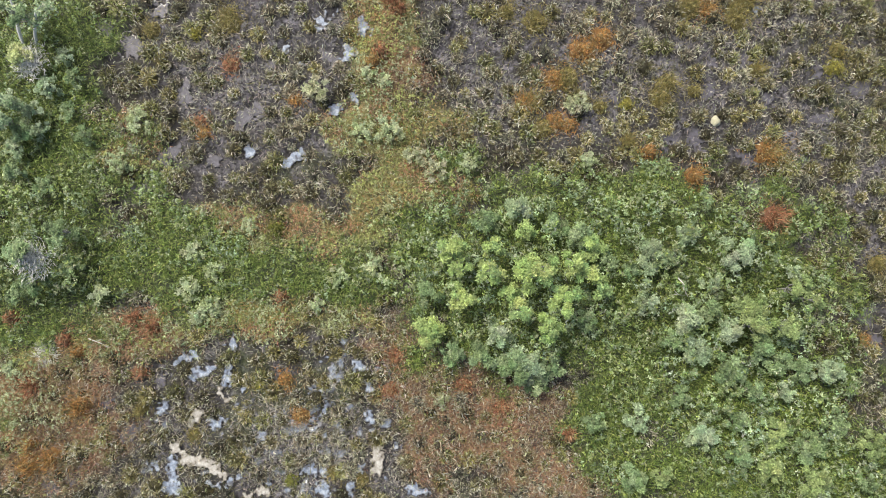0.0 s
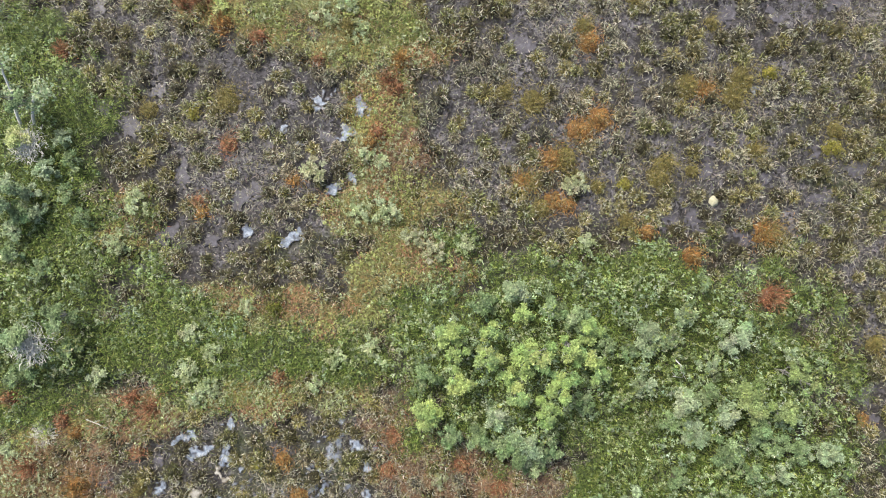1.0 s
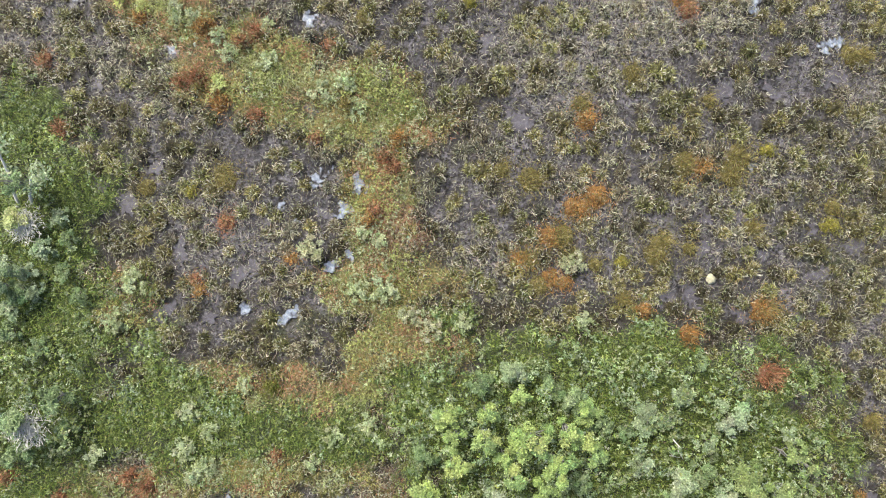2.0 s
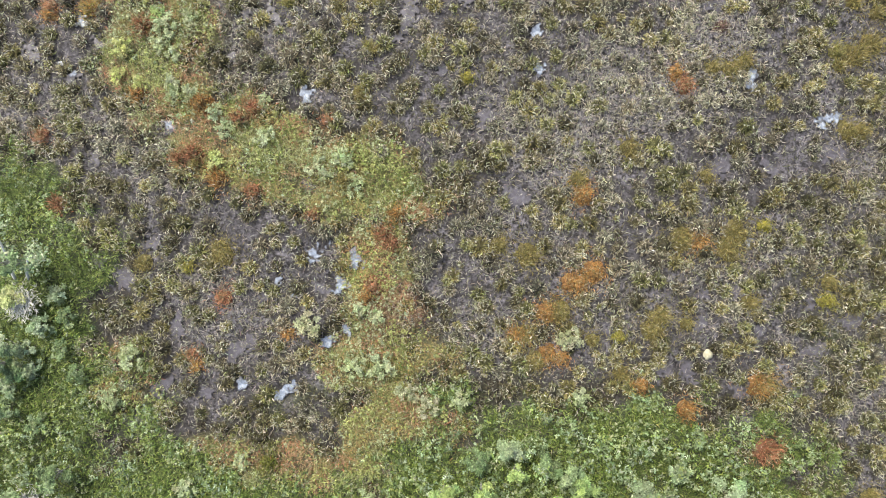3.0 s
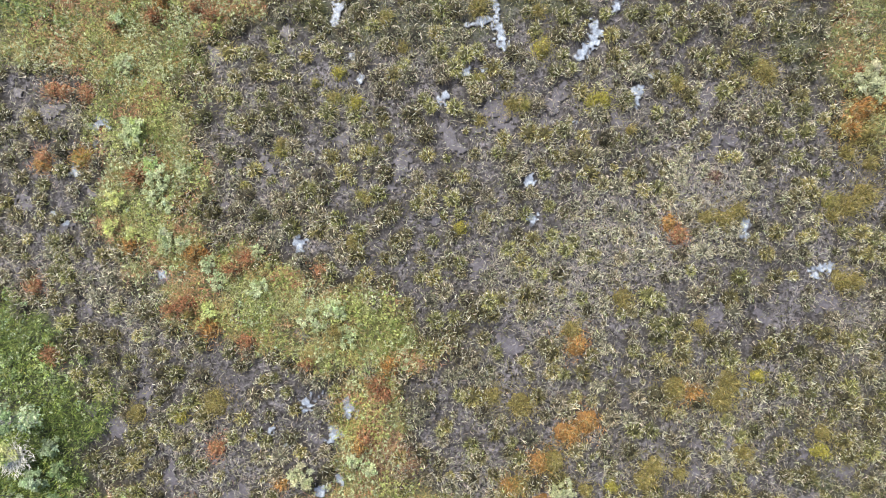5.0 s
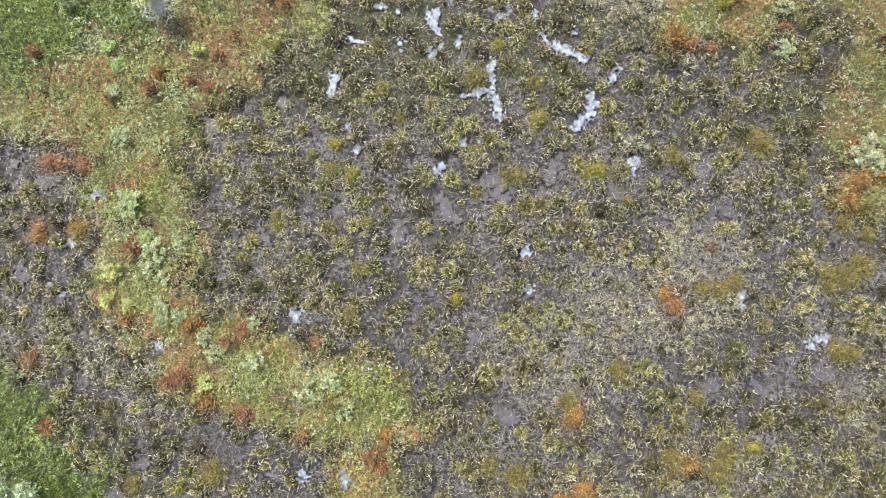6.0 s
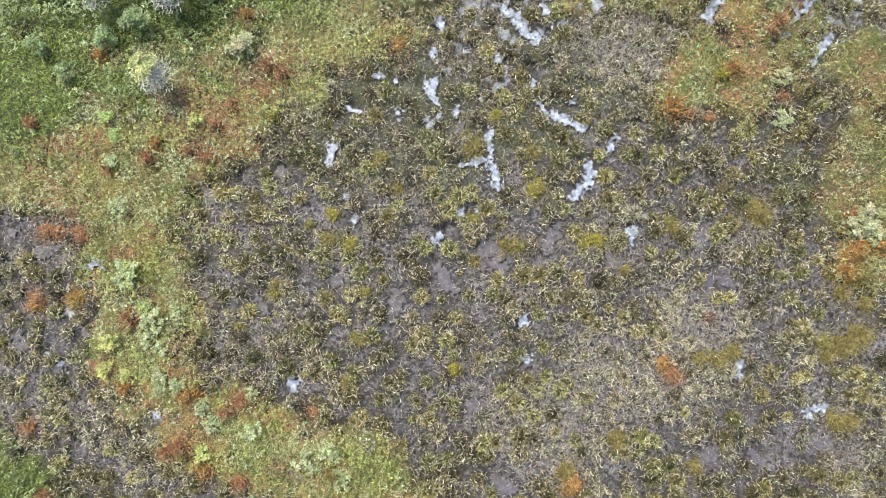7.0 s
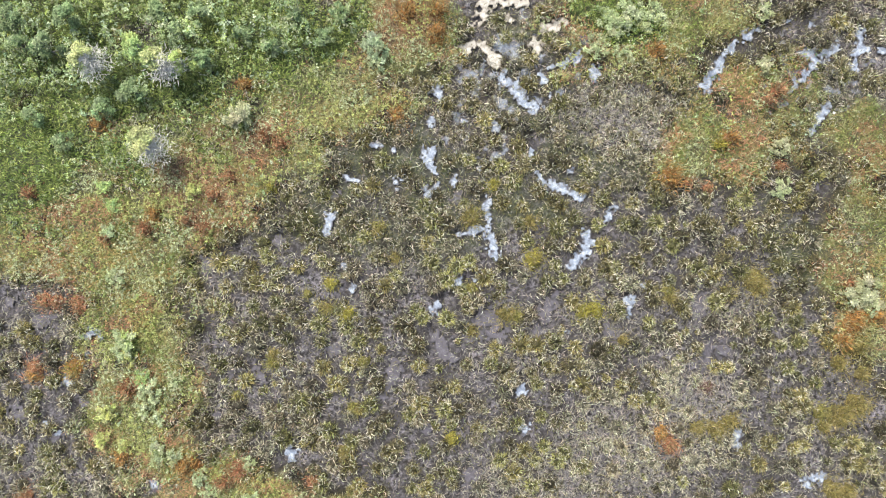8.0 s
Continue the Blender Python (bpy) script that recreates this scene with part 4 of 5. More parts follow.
RED_TINTS = [(3, (0.27, 0.182, 0.105)), (2, (0.345, 0.248, 0.143)), (2, (0.196, 0.121, 0.0715)), (0.8, (0.345, 0.143, 0.077)), (1.8, (0.425, 0.358, 0.231)), (0.7, (0.207, 0.209, 0.077))]

RUST_TINTS = [(3, (0.419, 0.23, 0.144)), (2, (0.489, 0.31, 0.192)), (1.5, (0.419, 0.161, 0.102)), (1.5, (0.314, 0.184, 0.108)), (1.2, (0.535, 0.437, 0.288))]
MINT_TINTS = [(3, (0.407, 0.462, 0.242)), (2, (0.528, 0.572, 0.352)), (2, (0.286, 0.352, 0.143)), (1, (0.22, 0.275, 0.088))]
AMBER_TINTS = [(3, (0.426, 0.302, 0.112)), (2, (0.347, 0.263, 0.101)), (1.5, (0.493, 0.381, 0.179))]


def scatter(per_square):
    k = int((AREA[1] - AREA[0]) * (AREA[3] - AREA[2]) * per_square)
    return rng.uniform(AREA[0], AREA[1], k), rng.uniform(AREA[2], AREA[3], k)


def keep(mask, *arrays):
    return [a[mask] for a in arrays]


# each kind's last, darkest tint colours some blades like the deep shade between them
SEDGE_KINDS = [
    (4, [(3, (0.137, 0.122, 0.058)), (2, (0.182, 0.165, 0.082)), (2, (0.05, 0.045, 0.023))]),
    (2.8, [(3, (0.185, 0.185, 0.066)), (2, (0.24, 0.24, 0.088)), (1.6, (0.065, 0.066, 0.027))]),
    (2.2, [(3, (0.21, 0.188, 0.068)), (2, (0.27, 0.24, 0.09)), (1.6, (0.085, 0.071, 0.028))]),
    (2.0, [(3, (0.172, 0.15, 0.096)), (2, (0.245, 0.213, 0.142)), (2.4, (0.05, 0.043, 0.028))]),
    (1.8, [(3, (0.205, 0.197, 0.14)), (2, (0.295, 0.283, 0.2)), (2.4, (0.06, 0.057, 0.041))])]


STRAWY_AT, OCHREY_AT = patch(TX, TY, STRAWY, 0.8) > 0.05, patch(TX, TY, OCHREY, 0.8) > 0.05
LIGHT_AT = (0.72 + 0.7 * fnoise(TX, TY, 2.6, 171)) * (1 - 0.1 * kinds(TX, TY)[3]) * np.where(STRAWY_AT, 1.1, 1.0)


def sedge_kind(k):
    """The colours of tussock k: greyer in the strawy parts, ochre in others."""
    w = np.array([q for q, _ in SEDGE_KINDS])
    if STRAWY_AT[k]:
        w = w * np.array([0.5, 0.4, 0.3, 2.5, 3.5])
    if OCHREY_AT[k]:
        w = w * np.array([1.0, 1.5, 2.8, 0.8, 0.5])
    return SEDGE_KINDS[rng.choice(len(w), p=w / w.sum())][1]


def tussock_set(x, y, z, r, k, palette, light, flecks=32):
    """One tussock at (x, y, z): a domed mop of fine blades, with short pale leaves standing in it, over a core painted
    dark as shade.
    """
    a, q = rng.uniform(0, 6.283, k), np.sqrt(rng.uniform(0, 1, k))
    px, py = x + np.cos(a) * q * r * 0.62, y + np.sin(a) * q * r * 0.62
    top = 0.9 * r
    up = (1 - q * q) * rng.uniform(0.4, 1, k)
    fine = blades(px, py, z + top * up, a + rng.normal(0, 0.4, k), r * rng.uniform(0.45, 0.95, k), 0.35 + q * 0.8 + rng.normal(0, 0.2, k), rng.uniform(0.3, 1.0, k), rng.uniform(0.009, 0.019, k), tints(k, palette, 0.22) * light, rng.normal(0, 0.5, k))
    a, q = rng.uniform(0, 6.283, flecks), np.sqrt(rng.uniform(0, 1, flecks))
    pale = strands(x + np.cos(a) * q * r * 1.1, y + np.sin(a) * q * r * 1.1, z + 0.04 + (top + 0.02) * np.clip(1 - 0.85 * q * q, 0, 1) * rng.uniform(0.5, 1, flecks), rng.uniform(0, 6.283, flecks), rng.uniform(0.08, 0.22, flecks), np.abs(rng.normal(0.95, 0.3, flecks)), rng.uniform(0.2, 0.9, flecks), rng.uniform(0.01, 0.02, flecks), tints(flecks, FLECK_TINTS) * 1.3 * min(1.1, light ** 0.5), rng.normal(0, 1.3, flecks))
    n = 7
    w = np.arange(n) * 6.283 / n
    rings = [(0.55, 0.62), (1.0, -0.12)]
    dome = [(x, y, z + top * 0.7)]
    for q, up in rings:
        k = rng.uniform(0.8, 1.15, n) * r * 0.82 * q
        dome += list(zip(x + np.cos(w) * k, y + np.sin(w) * k, np.full(n, z + top * 0.7 * up)))
    j = np.arange(n)
    skin = [np.stack([j * 0, 1 + j, 1 + (j + 1) % n], 1), np.stack([1 + j, 1 + n + j, 1 + n + (j + 1) % n, 1 + (j + 1) % n], 1)]
    # core at 0.22 of the blade colour: crevice shade put into the tint
    core_shade = np.array([palette[0][1]]) * light * 0.22 * np.exp(rng.normal(0, 0.25, (len(dome), 1)))
    return merged([fine, pale, (np.array(dome), skin, core_shade)])


# ---- sedge tussocks of the open bog ----
order = np.argsort(np.abs(TX - 0.4) + 0.25 * np.abs(TY - 11) + 99 * (TR < 0.2))
single, rest = order[:300], order[300:]

variants = []
for k in range(14):
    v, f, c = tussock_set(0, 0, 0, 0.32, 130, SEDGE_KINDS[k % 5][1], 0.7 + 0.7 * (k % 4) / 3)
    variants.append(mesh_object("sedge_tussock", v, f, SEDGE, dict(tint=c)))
    tagged(variants[-1], "olive-brown sedge tussock with bleached blades on bog mud", "sedge", "sedge tussocks on the bog")
for n, k in enumerate(single):
    m = pose(TX[k], TY[k], TZ[k], 0, 0, rng.uniform(0, 360))
    ob = variants[n] if n < len(variants) else variants[n % len(variants)].copy()
    if n >= len(variants):
        scene.collection.objects.link(ob)
    size = TR[k] / 0.32
    ob.matrix_basis = m @ Matrix.Diagonal((size, size, size, 1))

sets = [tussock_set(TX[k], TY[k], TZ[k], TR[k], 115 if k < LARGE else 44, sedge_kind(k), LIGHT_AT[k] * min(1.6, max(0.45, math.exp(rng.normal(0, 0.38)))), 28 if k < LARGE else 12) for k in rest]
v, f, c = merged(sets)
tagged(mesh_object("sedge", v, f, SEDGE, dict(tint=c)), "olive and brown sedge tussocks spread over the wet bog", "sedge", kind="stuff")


# ---- short pale leaves and dead straw between the tussocks ----
def fleck_layer(name, per_square, palette, mat, share, label, category, length=(0.12, 0.28), width=(0.018, 0.036), rise=0.16, lean=(0.9, 0.35), vigour=None, tones=()):
    x, y = scatter(per_square)
    g, b, r, s = kinds(x, y)
    w = share(x, y, g, b, r, s)
    x, y, w = keep(rng.uniform(0, 1, len(x)) < w, x, y, w)
    k = len(x)
    z = height(x, y) + rng.uniform(0, 1, k) ** 1.5 * rise
    col = tints(k, palette)
    for field, other in tones:
        col = np.where((rng.uniform(0, 1, k) < field(x, y))[:, None], tints(k, other), col)
    if vigour:
        col = np.clip(col * vigour(x, y)[:, None] * np.array([1.06, 1.0, 0.95]), 0.005, 0.8)
    v, f, c = (strands if mat is STRAW else blades)(x, y, z, rng.uniform(0, 6.283, k), rng.uniform(*length, k), np.abs(rng.normal(*lean, k)), rng.uniform(0.2, 0.9, k), rng.uniform(*width, k), col, rng.normal(0, 0.9, k))
    tagged(mesh_object(name, v, f, mat, dict(tint=c)), label, category, kind="stuff")


def clump(x, y, size, seed, lo, hi):
    return step(fnoise(x, y, size, seed), lo, hi)


dry = lambda x, y: (0.5 + 0.5 * clearing(x, y)) * (0.12 + 0.88 * (pool_edge(x, y, WATER_LINE) > -0.01 + 0.08 * (fnoise(x, y, 0.2, 391) - 0.5)))
fleck_layer("bog_leaves", 40, FLECK_TINTS, HEATHER, lambda x, y, g, b, r, s: (1 - g) * (1 - 0.5 * b) * (0.12 + 0.88 * clump(x, y, 0.8, 121, 0.42, 0.6)) * dry(x, y), "short pale khaki leaves among the sedges", "bog plants", (0.1, 0.26), (0.011, 0.022), 0.18)
fleck_layer("dead_straw", 150, STRAW_TINTS, STRAW, lambda x, y, g, b, r, s: (1 - g) * (1 - b) * np.clip((1 - 0.4 * s) * (0.2 + 0.65 * clump(x, y, 2.2, 131, 0.46, 0.62)) + 0.6 * step(patch(x, y, FLECKED + STRAWY, 0.8), 0, 0.4), 0, 1) * dry(x, y), "bleached dead straw lying on bog mud", "straw", (0.1, 0.3), (0.008, 0.018), 0.12, (1.2, 0.25))
fleck_layer("grey_straw", 280, [(3, (0.36, 0.34, 0.315)), (2, (0.49, 0.47, 0.41)), (2, (0.25, 0.236, 0.22)), (1, (0.36, 0.35, 0.22))], STRAW, lambda x, y, g, b, r, s: (0.45 + 0.45 * s) * (1 - g) * (1 - b) * step(patch(x, y, STRAWY, 1.6, 1.2, 381), -0.05, 0.75) * dry(x, y), "thin mat of grey straw bleached on the mud", "straw", (0.08, 0.24), (0.008, 0.017), 0.16, (1.1, 0.3))
fleck_layer("bog_sedge", 70, SEDGE_TINTS, SEDGE, lambda x, y, g, b, r, s: (1 - g) * (1 - 0.7 * b) * np.clip(0.1 + 0.8 * s + 0.45 * clump(x, y, 0.9, 141, 0.45, 0.6), 0, 1) * dry(x, y), "loose olive-brown sedge blades on the bog", "sedge", (0.18, 0.4), (0.01, 0.021), 0.12, (0.7, 0.3))

# ---- mixed heath in the bands, and red heath ----
fleck_layer("mixed_heath", 620, BAND_TINTS, HEATHER, lambda x, y, g, b, r, s: np.clip(b * (1 - 0.7 * r) * (0.55 + 0.45 * clump(x, y, 0.6, 181, 0.4, 0.55)), 0, 1) * dry(x, y), "yellow-green heath with rusty and pale sprigs", "heath", (0.12, 0.34), (0.007, 0.016), 0.22, (0.75, 0.35),
            tones=((lambda x, y: 0.6 * clump(x, y, 1.4, 401, 0.5, 0.6), GREEN_TINTS), (lambda x, y: 0.75 * clump(x, y, 1.0, 311, 0.53, 0.62), MINT_TINTS), (lambda x, y: 0.5 * clump(x, y, 1.5, 321, 0.55, 0.66), AMBER_TINTS), (lambda x, y: 0.8 * clump(x, y, 1.0, 331, 0.54, 0.63), RUST_TINTS)), vigour=lambda x, y: 1 - 0.2 * step(x, 11, 14) * step(y, 19, 23))
fleck_layer("red_heath", 560, RED_TINTS, HEATHER, lambda x, y, g, b, r, s: r * dry(x, y), "reddish-brown heath with dry grass", "heath", (0.09, 0.28), (0.008, 0.019), 0.22, (0.75, 0.35),
            tones=((lambda x, y: 0.6 * clump(x, y, 0.9, 341, 0.5, 0.62), RUST_TINTS),))

# ---- rougher growth on the bog all round, never seen from near ----
def outer_growth():
    k = 17000
    a, d = rng.uniform(0, 6.283, k), 17 + 70 * rng.uniform(0, 1, k) ** 2.0
    x, y = 0.4 + np.cos(a) * d, 10.9 + np.sin(a) * d * 1.1
    out = (x < AREA[0] + 0.6) | (x > AREA[1] - 0.6) | (y < AREA[2] + 0.6) | (y > AREA[3] - 0.6)
    x, y, d = keep(out, x, y, d)
    k = len(x)
    green = step(fnoise(x, y, 14, 81), 0.45, 0.6)
    col = np.where((rng.uniform(0, 1, k) < green)[:, None], tints(k, GREEN_TINTS), tints(k, SEDGE_TINTS) * 1.2)
    v, f, c = blades(x, y, np.full(k, -0.05), rng.uniform(0, 6.283, k), rng.uniform(0.3, 0.6, k), np.abs(rng.normal(0.6, 0.3, k)), rng.uniform(0.2, 0.9, k), rng.uniform(0.09, 0.22, k), col, rng.normal(0, 0.9, k))
    tagged(mesh_object("outer_sedge", v, f, SEDGE, dict(tint=c)), "rough sedge and grass on the surrounding bog", "sedge", kind="stuff")


outer_growth()

# ---- lush green grass and low scrub ----
fleck_layer("green_grass", 400, GREEN_TINTS, GRASS, lambda x, y, g, b, r, s: np.clip(g + 0.25 * b * clump(x, y, 1.2, 151, 0.5, 0.65), 0, 1) * dry(x, y) * clearing(x, y), "lush green bog grass and herbs", "grass", (0.13, 0.32), (0.012, 0.027), 0.3, (0.75, 0.35), lambda x, y: (0.72 + 0.6 * fnoise(x, y, 2.6, 301)) * (1 + 0.12 * step(y, 21, 25)))


def tufts(centres, radius, per, size, colours, flat=0.7):
    """Small tight bunches of leaves round the centres, as shoots carry them; one colour in the main for each bunch."""
    k = len(centres)
    p = np.repeat(centres, per, 0) + rng.normal(0, 0.5, (k * per, 3)) * np.repeat(radius, per)[:, None] * np.array([1, 1, flat])
    out = p - np.repeat(centres, per, 0)
    c = np.repeat(colours, per, 0) * np.exp(rng.normal(0, 0.13, (k * per, 1)))
    return leaves(p, rng.uniform(size[0], size[1], k * per), np.clip(c, 0.01, 0.85), 0.45, 0.42, np.arctan2(out[:, 1], out[:, 0]) + rng.normal(0, 0.5, k * per))


def scrub_layer():
    cx, cy = scatter(92)
    g, b, r, s = kinds(cx, cy)
    wood = step(patch(cx, cy, THICKET, 0.7, 1.2, 191), -0.05, 0.2)
    grove = np.maximum(clump(cx, cy, 1.6, 161, 0.42, 0.6), wood)
    w = np.clip(g * (0.24 + 0.6 * grove + 0.15 * wood) + 0.06 * b, 0, 1)
    w = w * (0.25 + 0.95 * step(fnoise(cx, cy, 0.42, 351), 0.36, 0.5)) * clearing(cx, cy)
    cx, cy, wood = keep(rng.uniform(0, 1, len(cx)) < w, cx, cy, wood)
    up = 0.35 * fnoise(cx, cy, 0.9, 201) + 0.75 * fnoise(cx, cy, 0.42, 351)
    cz = height(cx, cy) + 0.05 + np.clip(up - 0.3, 0, 1) * (0.6 + 1.5 * wood) * rng.uniform(0.7, 1.1, len(cx))
    k = len(cx)
    col = tints(k, SCRUB_TINTS, 0.16) * ((0.8 + 0.5 * fnoise(cx, cy, 0.9, 211)) * (1 + 0.15 * step(cy, 21, 25)))[:, None]
    hue = (fnoise(cx, cy, 0.8, 361)[:, None] - 0.5) * 1.6
    col = col * np.exp(hue * np.array([0.08, 0.0, -0.3])) * np.exp((fnoise(cx, cy, 0.4, 371)[:, None] - 0.5) * 1.1)
    v, f, c = tufts(np.stack([cx, cy, cz], 1), rng.uniform(0.05, 0.1, k), 7, (0.05, 0.115), col * 0.9)
    tagged(mesh_object("low_scrub", v, f, LEAF, dict(tint=c)), "low grey-green willow scrub over the grass", "scrub", kind="stuff")


scrub_layer()


def sprig_layer():
    """Scattered leafy sprigs of the mixed heath: mint, lemon and pale green."""
    x, y = scatter(120)
    g, b, r, s = kinds(x, y)
    w = b * (0.1 + 0.6 * clump(x, y, 0.9, 261, 0.42, 0.58)) + 0.10 * r * clump(x, y, 0.8, 271, 0.5, 0.6)
    x, y = keep(rng.uniform(0, 1, len(x)) < w * (1 - 0.7 * step(x, 6, 9)), x, y)
    k = len(x)
    hue = fnoise(x, y, 1.3, 281)[:, None]
    pale, lemon = np.array([0.4, 0.455, 0.27]), np.array([0.36, 0.4, 0.14])
    col = np.where(hue > 0.5, pale, lemon) * np.exp(rng.normal(0, 0.2, (k, 1)))
    p = np.stack([x, y, height(x, y) + rng.uniform(0.1, 0.3, k)], 1)
    v, f, c = tufts(p, rng.uniform(0.035, 0.08, k), 6, (0.045, 0.09), col)
    tagged(mesh_object("heath_sprigs", v, f, LEAF, dict(tint=c)), "scattered mint and lemon-green leafy sprigs in the heath", "heath", kind="stuff")


sprig_layer()

# ---- coloured tussocks and hummocks, one by one ----
HUES = dict(
    orange=([(3, (0.43, 0.22, 0.075)), (2, (0.33, 0.195, 0.075)), (1.5, (0.5, 0.26, 0.07)), (1, (0.33, 0.27, 0.12))], "rusty orange sedge tussock among olive bog plants"),
    red=([(3, (0.4, 0.18, 0.1)), (2, (0.32, 0.165, 0.09)), (1.6, (0.48, 0.22, 0.12)), (1.5, (0.34, 0.27, 0.15))], "brick-red heath hummock with dry blades"),
    mossy=([(3, (0.24, 0.225, 0.06)), (2, (0.19, 0.185, 0.06)), (1, (0.3, 0.285, 0.1))], "yellow-olive sedge tussock standing in bog mud"),
    yellow=([(3, (0.33, 0.3, 0.05)), (2, (0.262, 0.26, 0.06)), (1, (0.407, 0.37, 0.08))], "bright yellow-green moss and sedge tussock"),
    ochre=([(3, (0.25, 0.208, 0.066)), (2, (0.2, 0.18, 0.065)), (1.4, (0.31, 0.265, 0.1))], "ochre sedge tussock on the brown bog"),
    olive=([(3, (0.2, 0.22, 0.035)), (2, (0.16, 0.18, 0.04)), (1, (0.27, 0.28, 0.07))], "bright olive-green moss hummock"),
    maroon=([(2, (0.17, 0.09, 0.08)), (2, (0.22, 0.14, 0.12)), (1, (0.3, 0.25, 0.18))], "thin maroon plants on bare mud"))


def coloured_tussock(x, y, r, hue, label):
    """A hummock of soft moss under a mop of coloured blades."""
    z = float(height(np.array([x]), np.array([y]))[0])
    k = int(390 * (r / 0.5) ** 1.6) + 80
    if label.startswith("thin"):
        k //= 3
    a, q = rng.uniform(0, 6.283, k), np.minimum(np.abs(rng.normal(0, 0.64, k)), 1.6)
    stretch, turn = rng.uniform(0.75, 1.1), rng.uniform(0, 3.14)
    px, py = np.cos(a) * q * r * 0.85, np.sin(a) * q * r * 0.85 * stretch
    px, py = px * math.cos(turn) - py * math.sin(turn), px * math.sin(turn) + py * math.cos(turn)
    v, f, c = blades(px, py, 0.14 * np.clip(1 - q * q, 0, 1) * rng.uniform(0.3, 1, k), a + rng.normal(0, 0.9, k), rng.uniform(0.1, 0.27, k), 0.4 + q * 0.5 + rng.normal(0, 0.2, k), rng.uniform(0.3, 1, k), rng.uniform(0.009, 0.02, k), tints(k, hue + [(q * sum(w for w, _ in hue), c) for q, c in ((0.08, (0.42, 0.38, 0.24)), (0.2, (0.15, 0.13, 0.055)), (0.12, (0.045, 0.038, 0.018)))], 0.3), rng.normal(0, 0.6, k))
    rings, spokes = 4, 12
    pts, tri, quad = [(0, 0, 0.13)], [], []
    for i in range(1, rings + 1):
        for j in range(spokes):
            s = i / rings * r * 0.6 * rng.uniform(0.7, 1.3)
            pts.append((math.cos(6.283 * j / spokes) * s, math.sin(6.283 * j / spokes) * s * stretch, 0.13 * (1 - (i / rings) ** 2) * rng.uniform(0.7, 1.2) - 0.05 * (i == rings)))
    for j in range(spokes):
        tri.append((0, 1 + j, 1 + (j + 1) % spokes))
        for i in range(rings - 1):
            p, q = 1 + i * spokes, 1 + (i + 1) * spokes
            quad.append((p + j, q + j, q + (j + 1) % spokes, p + (j + 1) % spokes))
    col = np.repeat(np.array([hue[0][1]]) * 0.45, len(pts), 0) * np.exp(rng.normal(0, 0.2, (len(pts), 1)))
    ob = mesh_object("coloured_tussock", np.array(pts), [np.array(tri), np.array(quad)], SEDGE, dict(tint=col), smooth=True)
    g, b, r, s = kinds(np.array([x]), np.array([y]))
    ob.location = (x, y, z)
    ob.scale = (1, 1, 1 + 0.9 * float(max(b[0], r[0], g[0])))
    tagged(ob, label, "tussock", "coloured tussocks")
    tagged(mesh_object("blade_mop", v, f, SEDGE, dict(tint=c), parent=ob), kind="stuff")


for rows, hue in ((TUSSOCKS_ORANGE, "orange"), (TUSSOCKS_RED, "red"), (TUSSOCKS_YELLOW, "yellow"), (TUSSOCKS_OCHRE, "ochre"), (TUSSOCKS_MOSSY, "mossy"), (TUSSOCKS_OLIVE, "olive"), (TUSSOCKS_MAROON, "maroon")):
    for x, y, r in rows:
        coloured_tussock(x, y, r * (1.25 if hue in ("orange", "red") else 1.1), *HUES[hue])

# ---- shrubs and small trees ----
CROWNS = dict(
    light=([(3, (0.33, 0.435, 0.148)), (2, (0.275, 0.39, 0.14)), (2, (0.41, 0.495, 0.18)), (1.2, (0.22, 0.345, 0.145))], "small tree with light yellow-green leaf crown"),
    grey_green=([(3, (0.184, 0.265, 0.119)), (2, (0.247, 0.335, 0.167)), (1.5, (0.136, 0.195, 0.0806)), (1, (0.32, 0.405, 0.217))], "grey-green willow bush in the thicket"),
    pale=([(3, (0.291, 0.375, 0.22)), (2, (0.378, 0.455, 0.29)), (1.5, (0.213, 0.275, 0.15))], "pale silvery-green willow bush"),
    whitish=([(3, (0.36, 0.38, 0.23)), (2, (0.44, 0.45, 0.3)), (1.5, (0.26, 0.29, 0.14))], "low bush with whitish-green sprigs"),
    mint=([(3, (0.36, 0.42, 0.235)), (2, (0.44, 0.5, 0.31)), (1.5, (0.27, 0.33, 0.15))], "low bush with mint-green sprigs in the heath"),
    yellow=([(3, (0.42, 0.46, 0.16)), (2, (0.48, 0.51, 0.22)), (1, (0.33, 0.37, 0.11))], "low bush with bright lemon-yellow leaves"),
    middling=([(3, (0.242, 0.317, 0.124)), (2, (0.298, 0.37, 0.152)), (1.5, (0.177, 0.24, 0.092))], "leafy bush of soft light green in the thicket"),
    teal=([(3, (0.27, 0.38, 0.19)), (2, (0.33, 0.44, 0.22)), (1, (0.2, 0.29, 0.15))], "small half-bare tree with blue-green crown and grey twigs"),
    bare=([(3, (0.42, 0.48, 0.21)), (2, (0.5, 0.54, 0.26)), (1, (0.3, 0.36, 0.16))], "small half-bare tree with grey twigs below its green crown"))


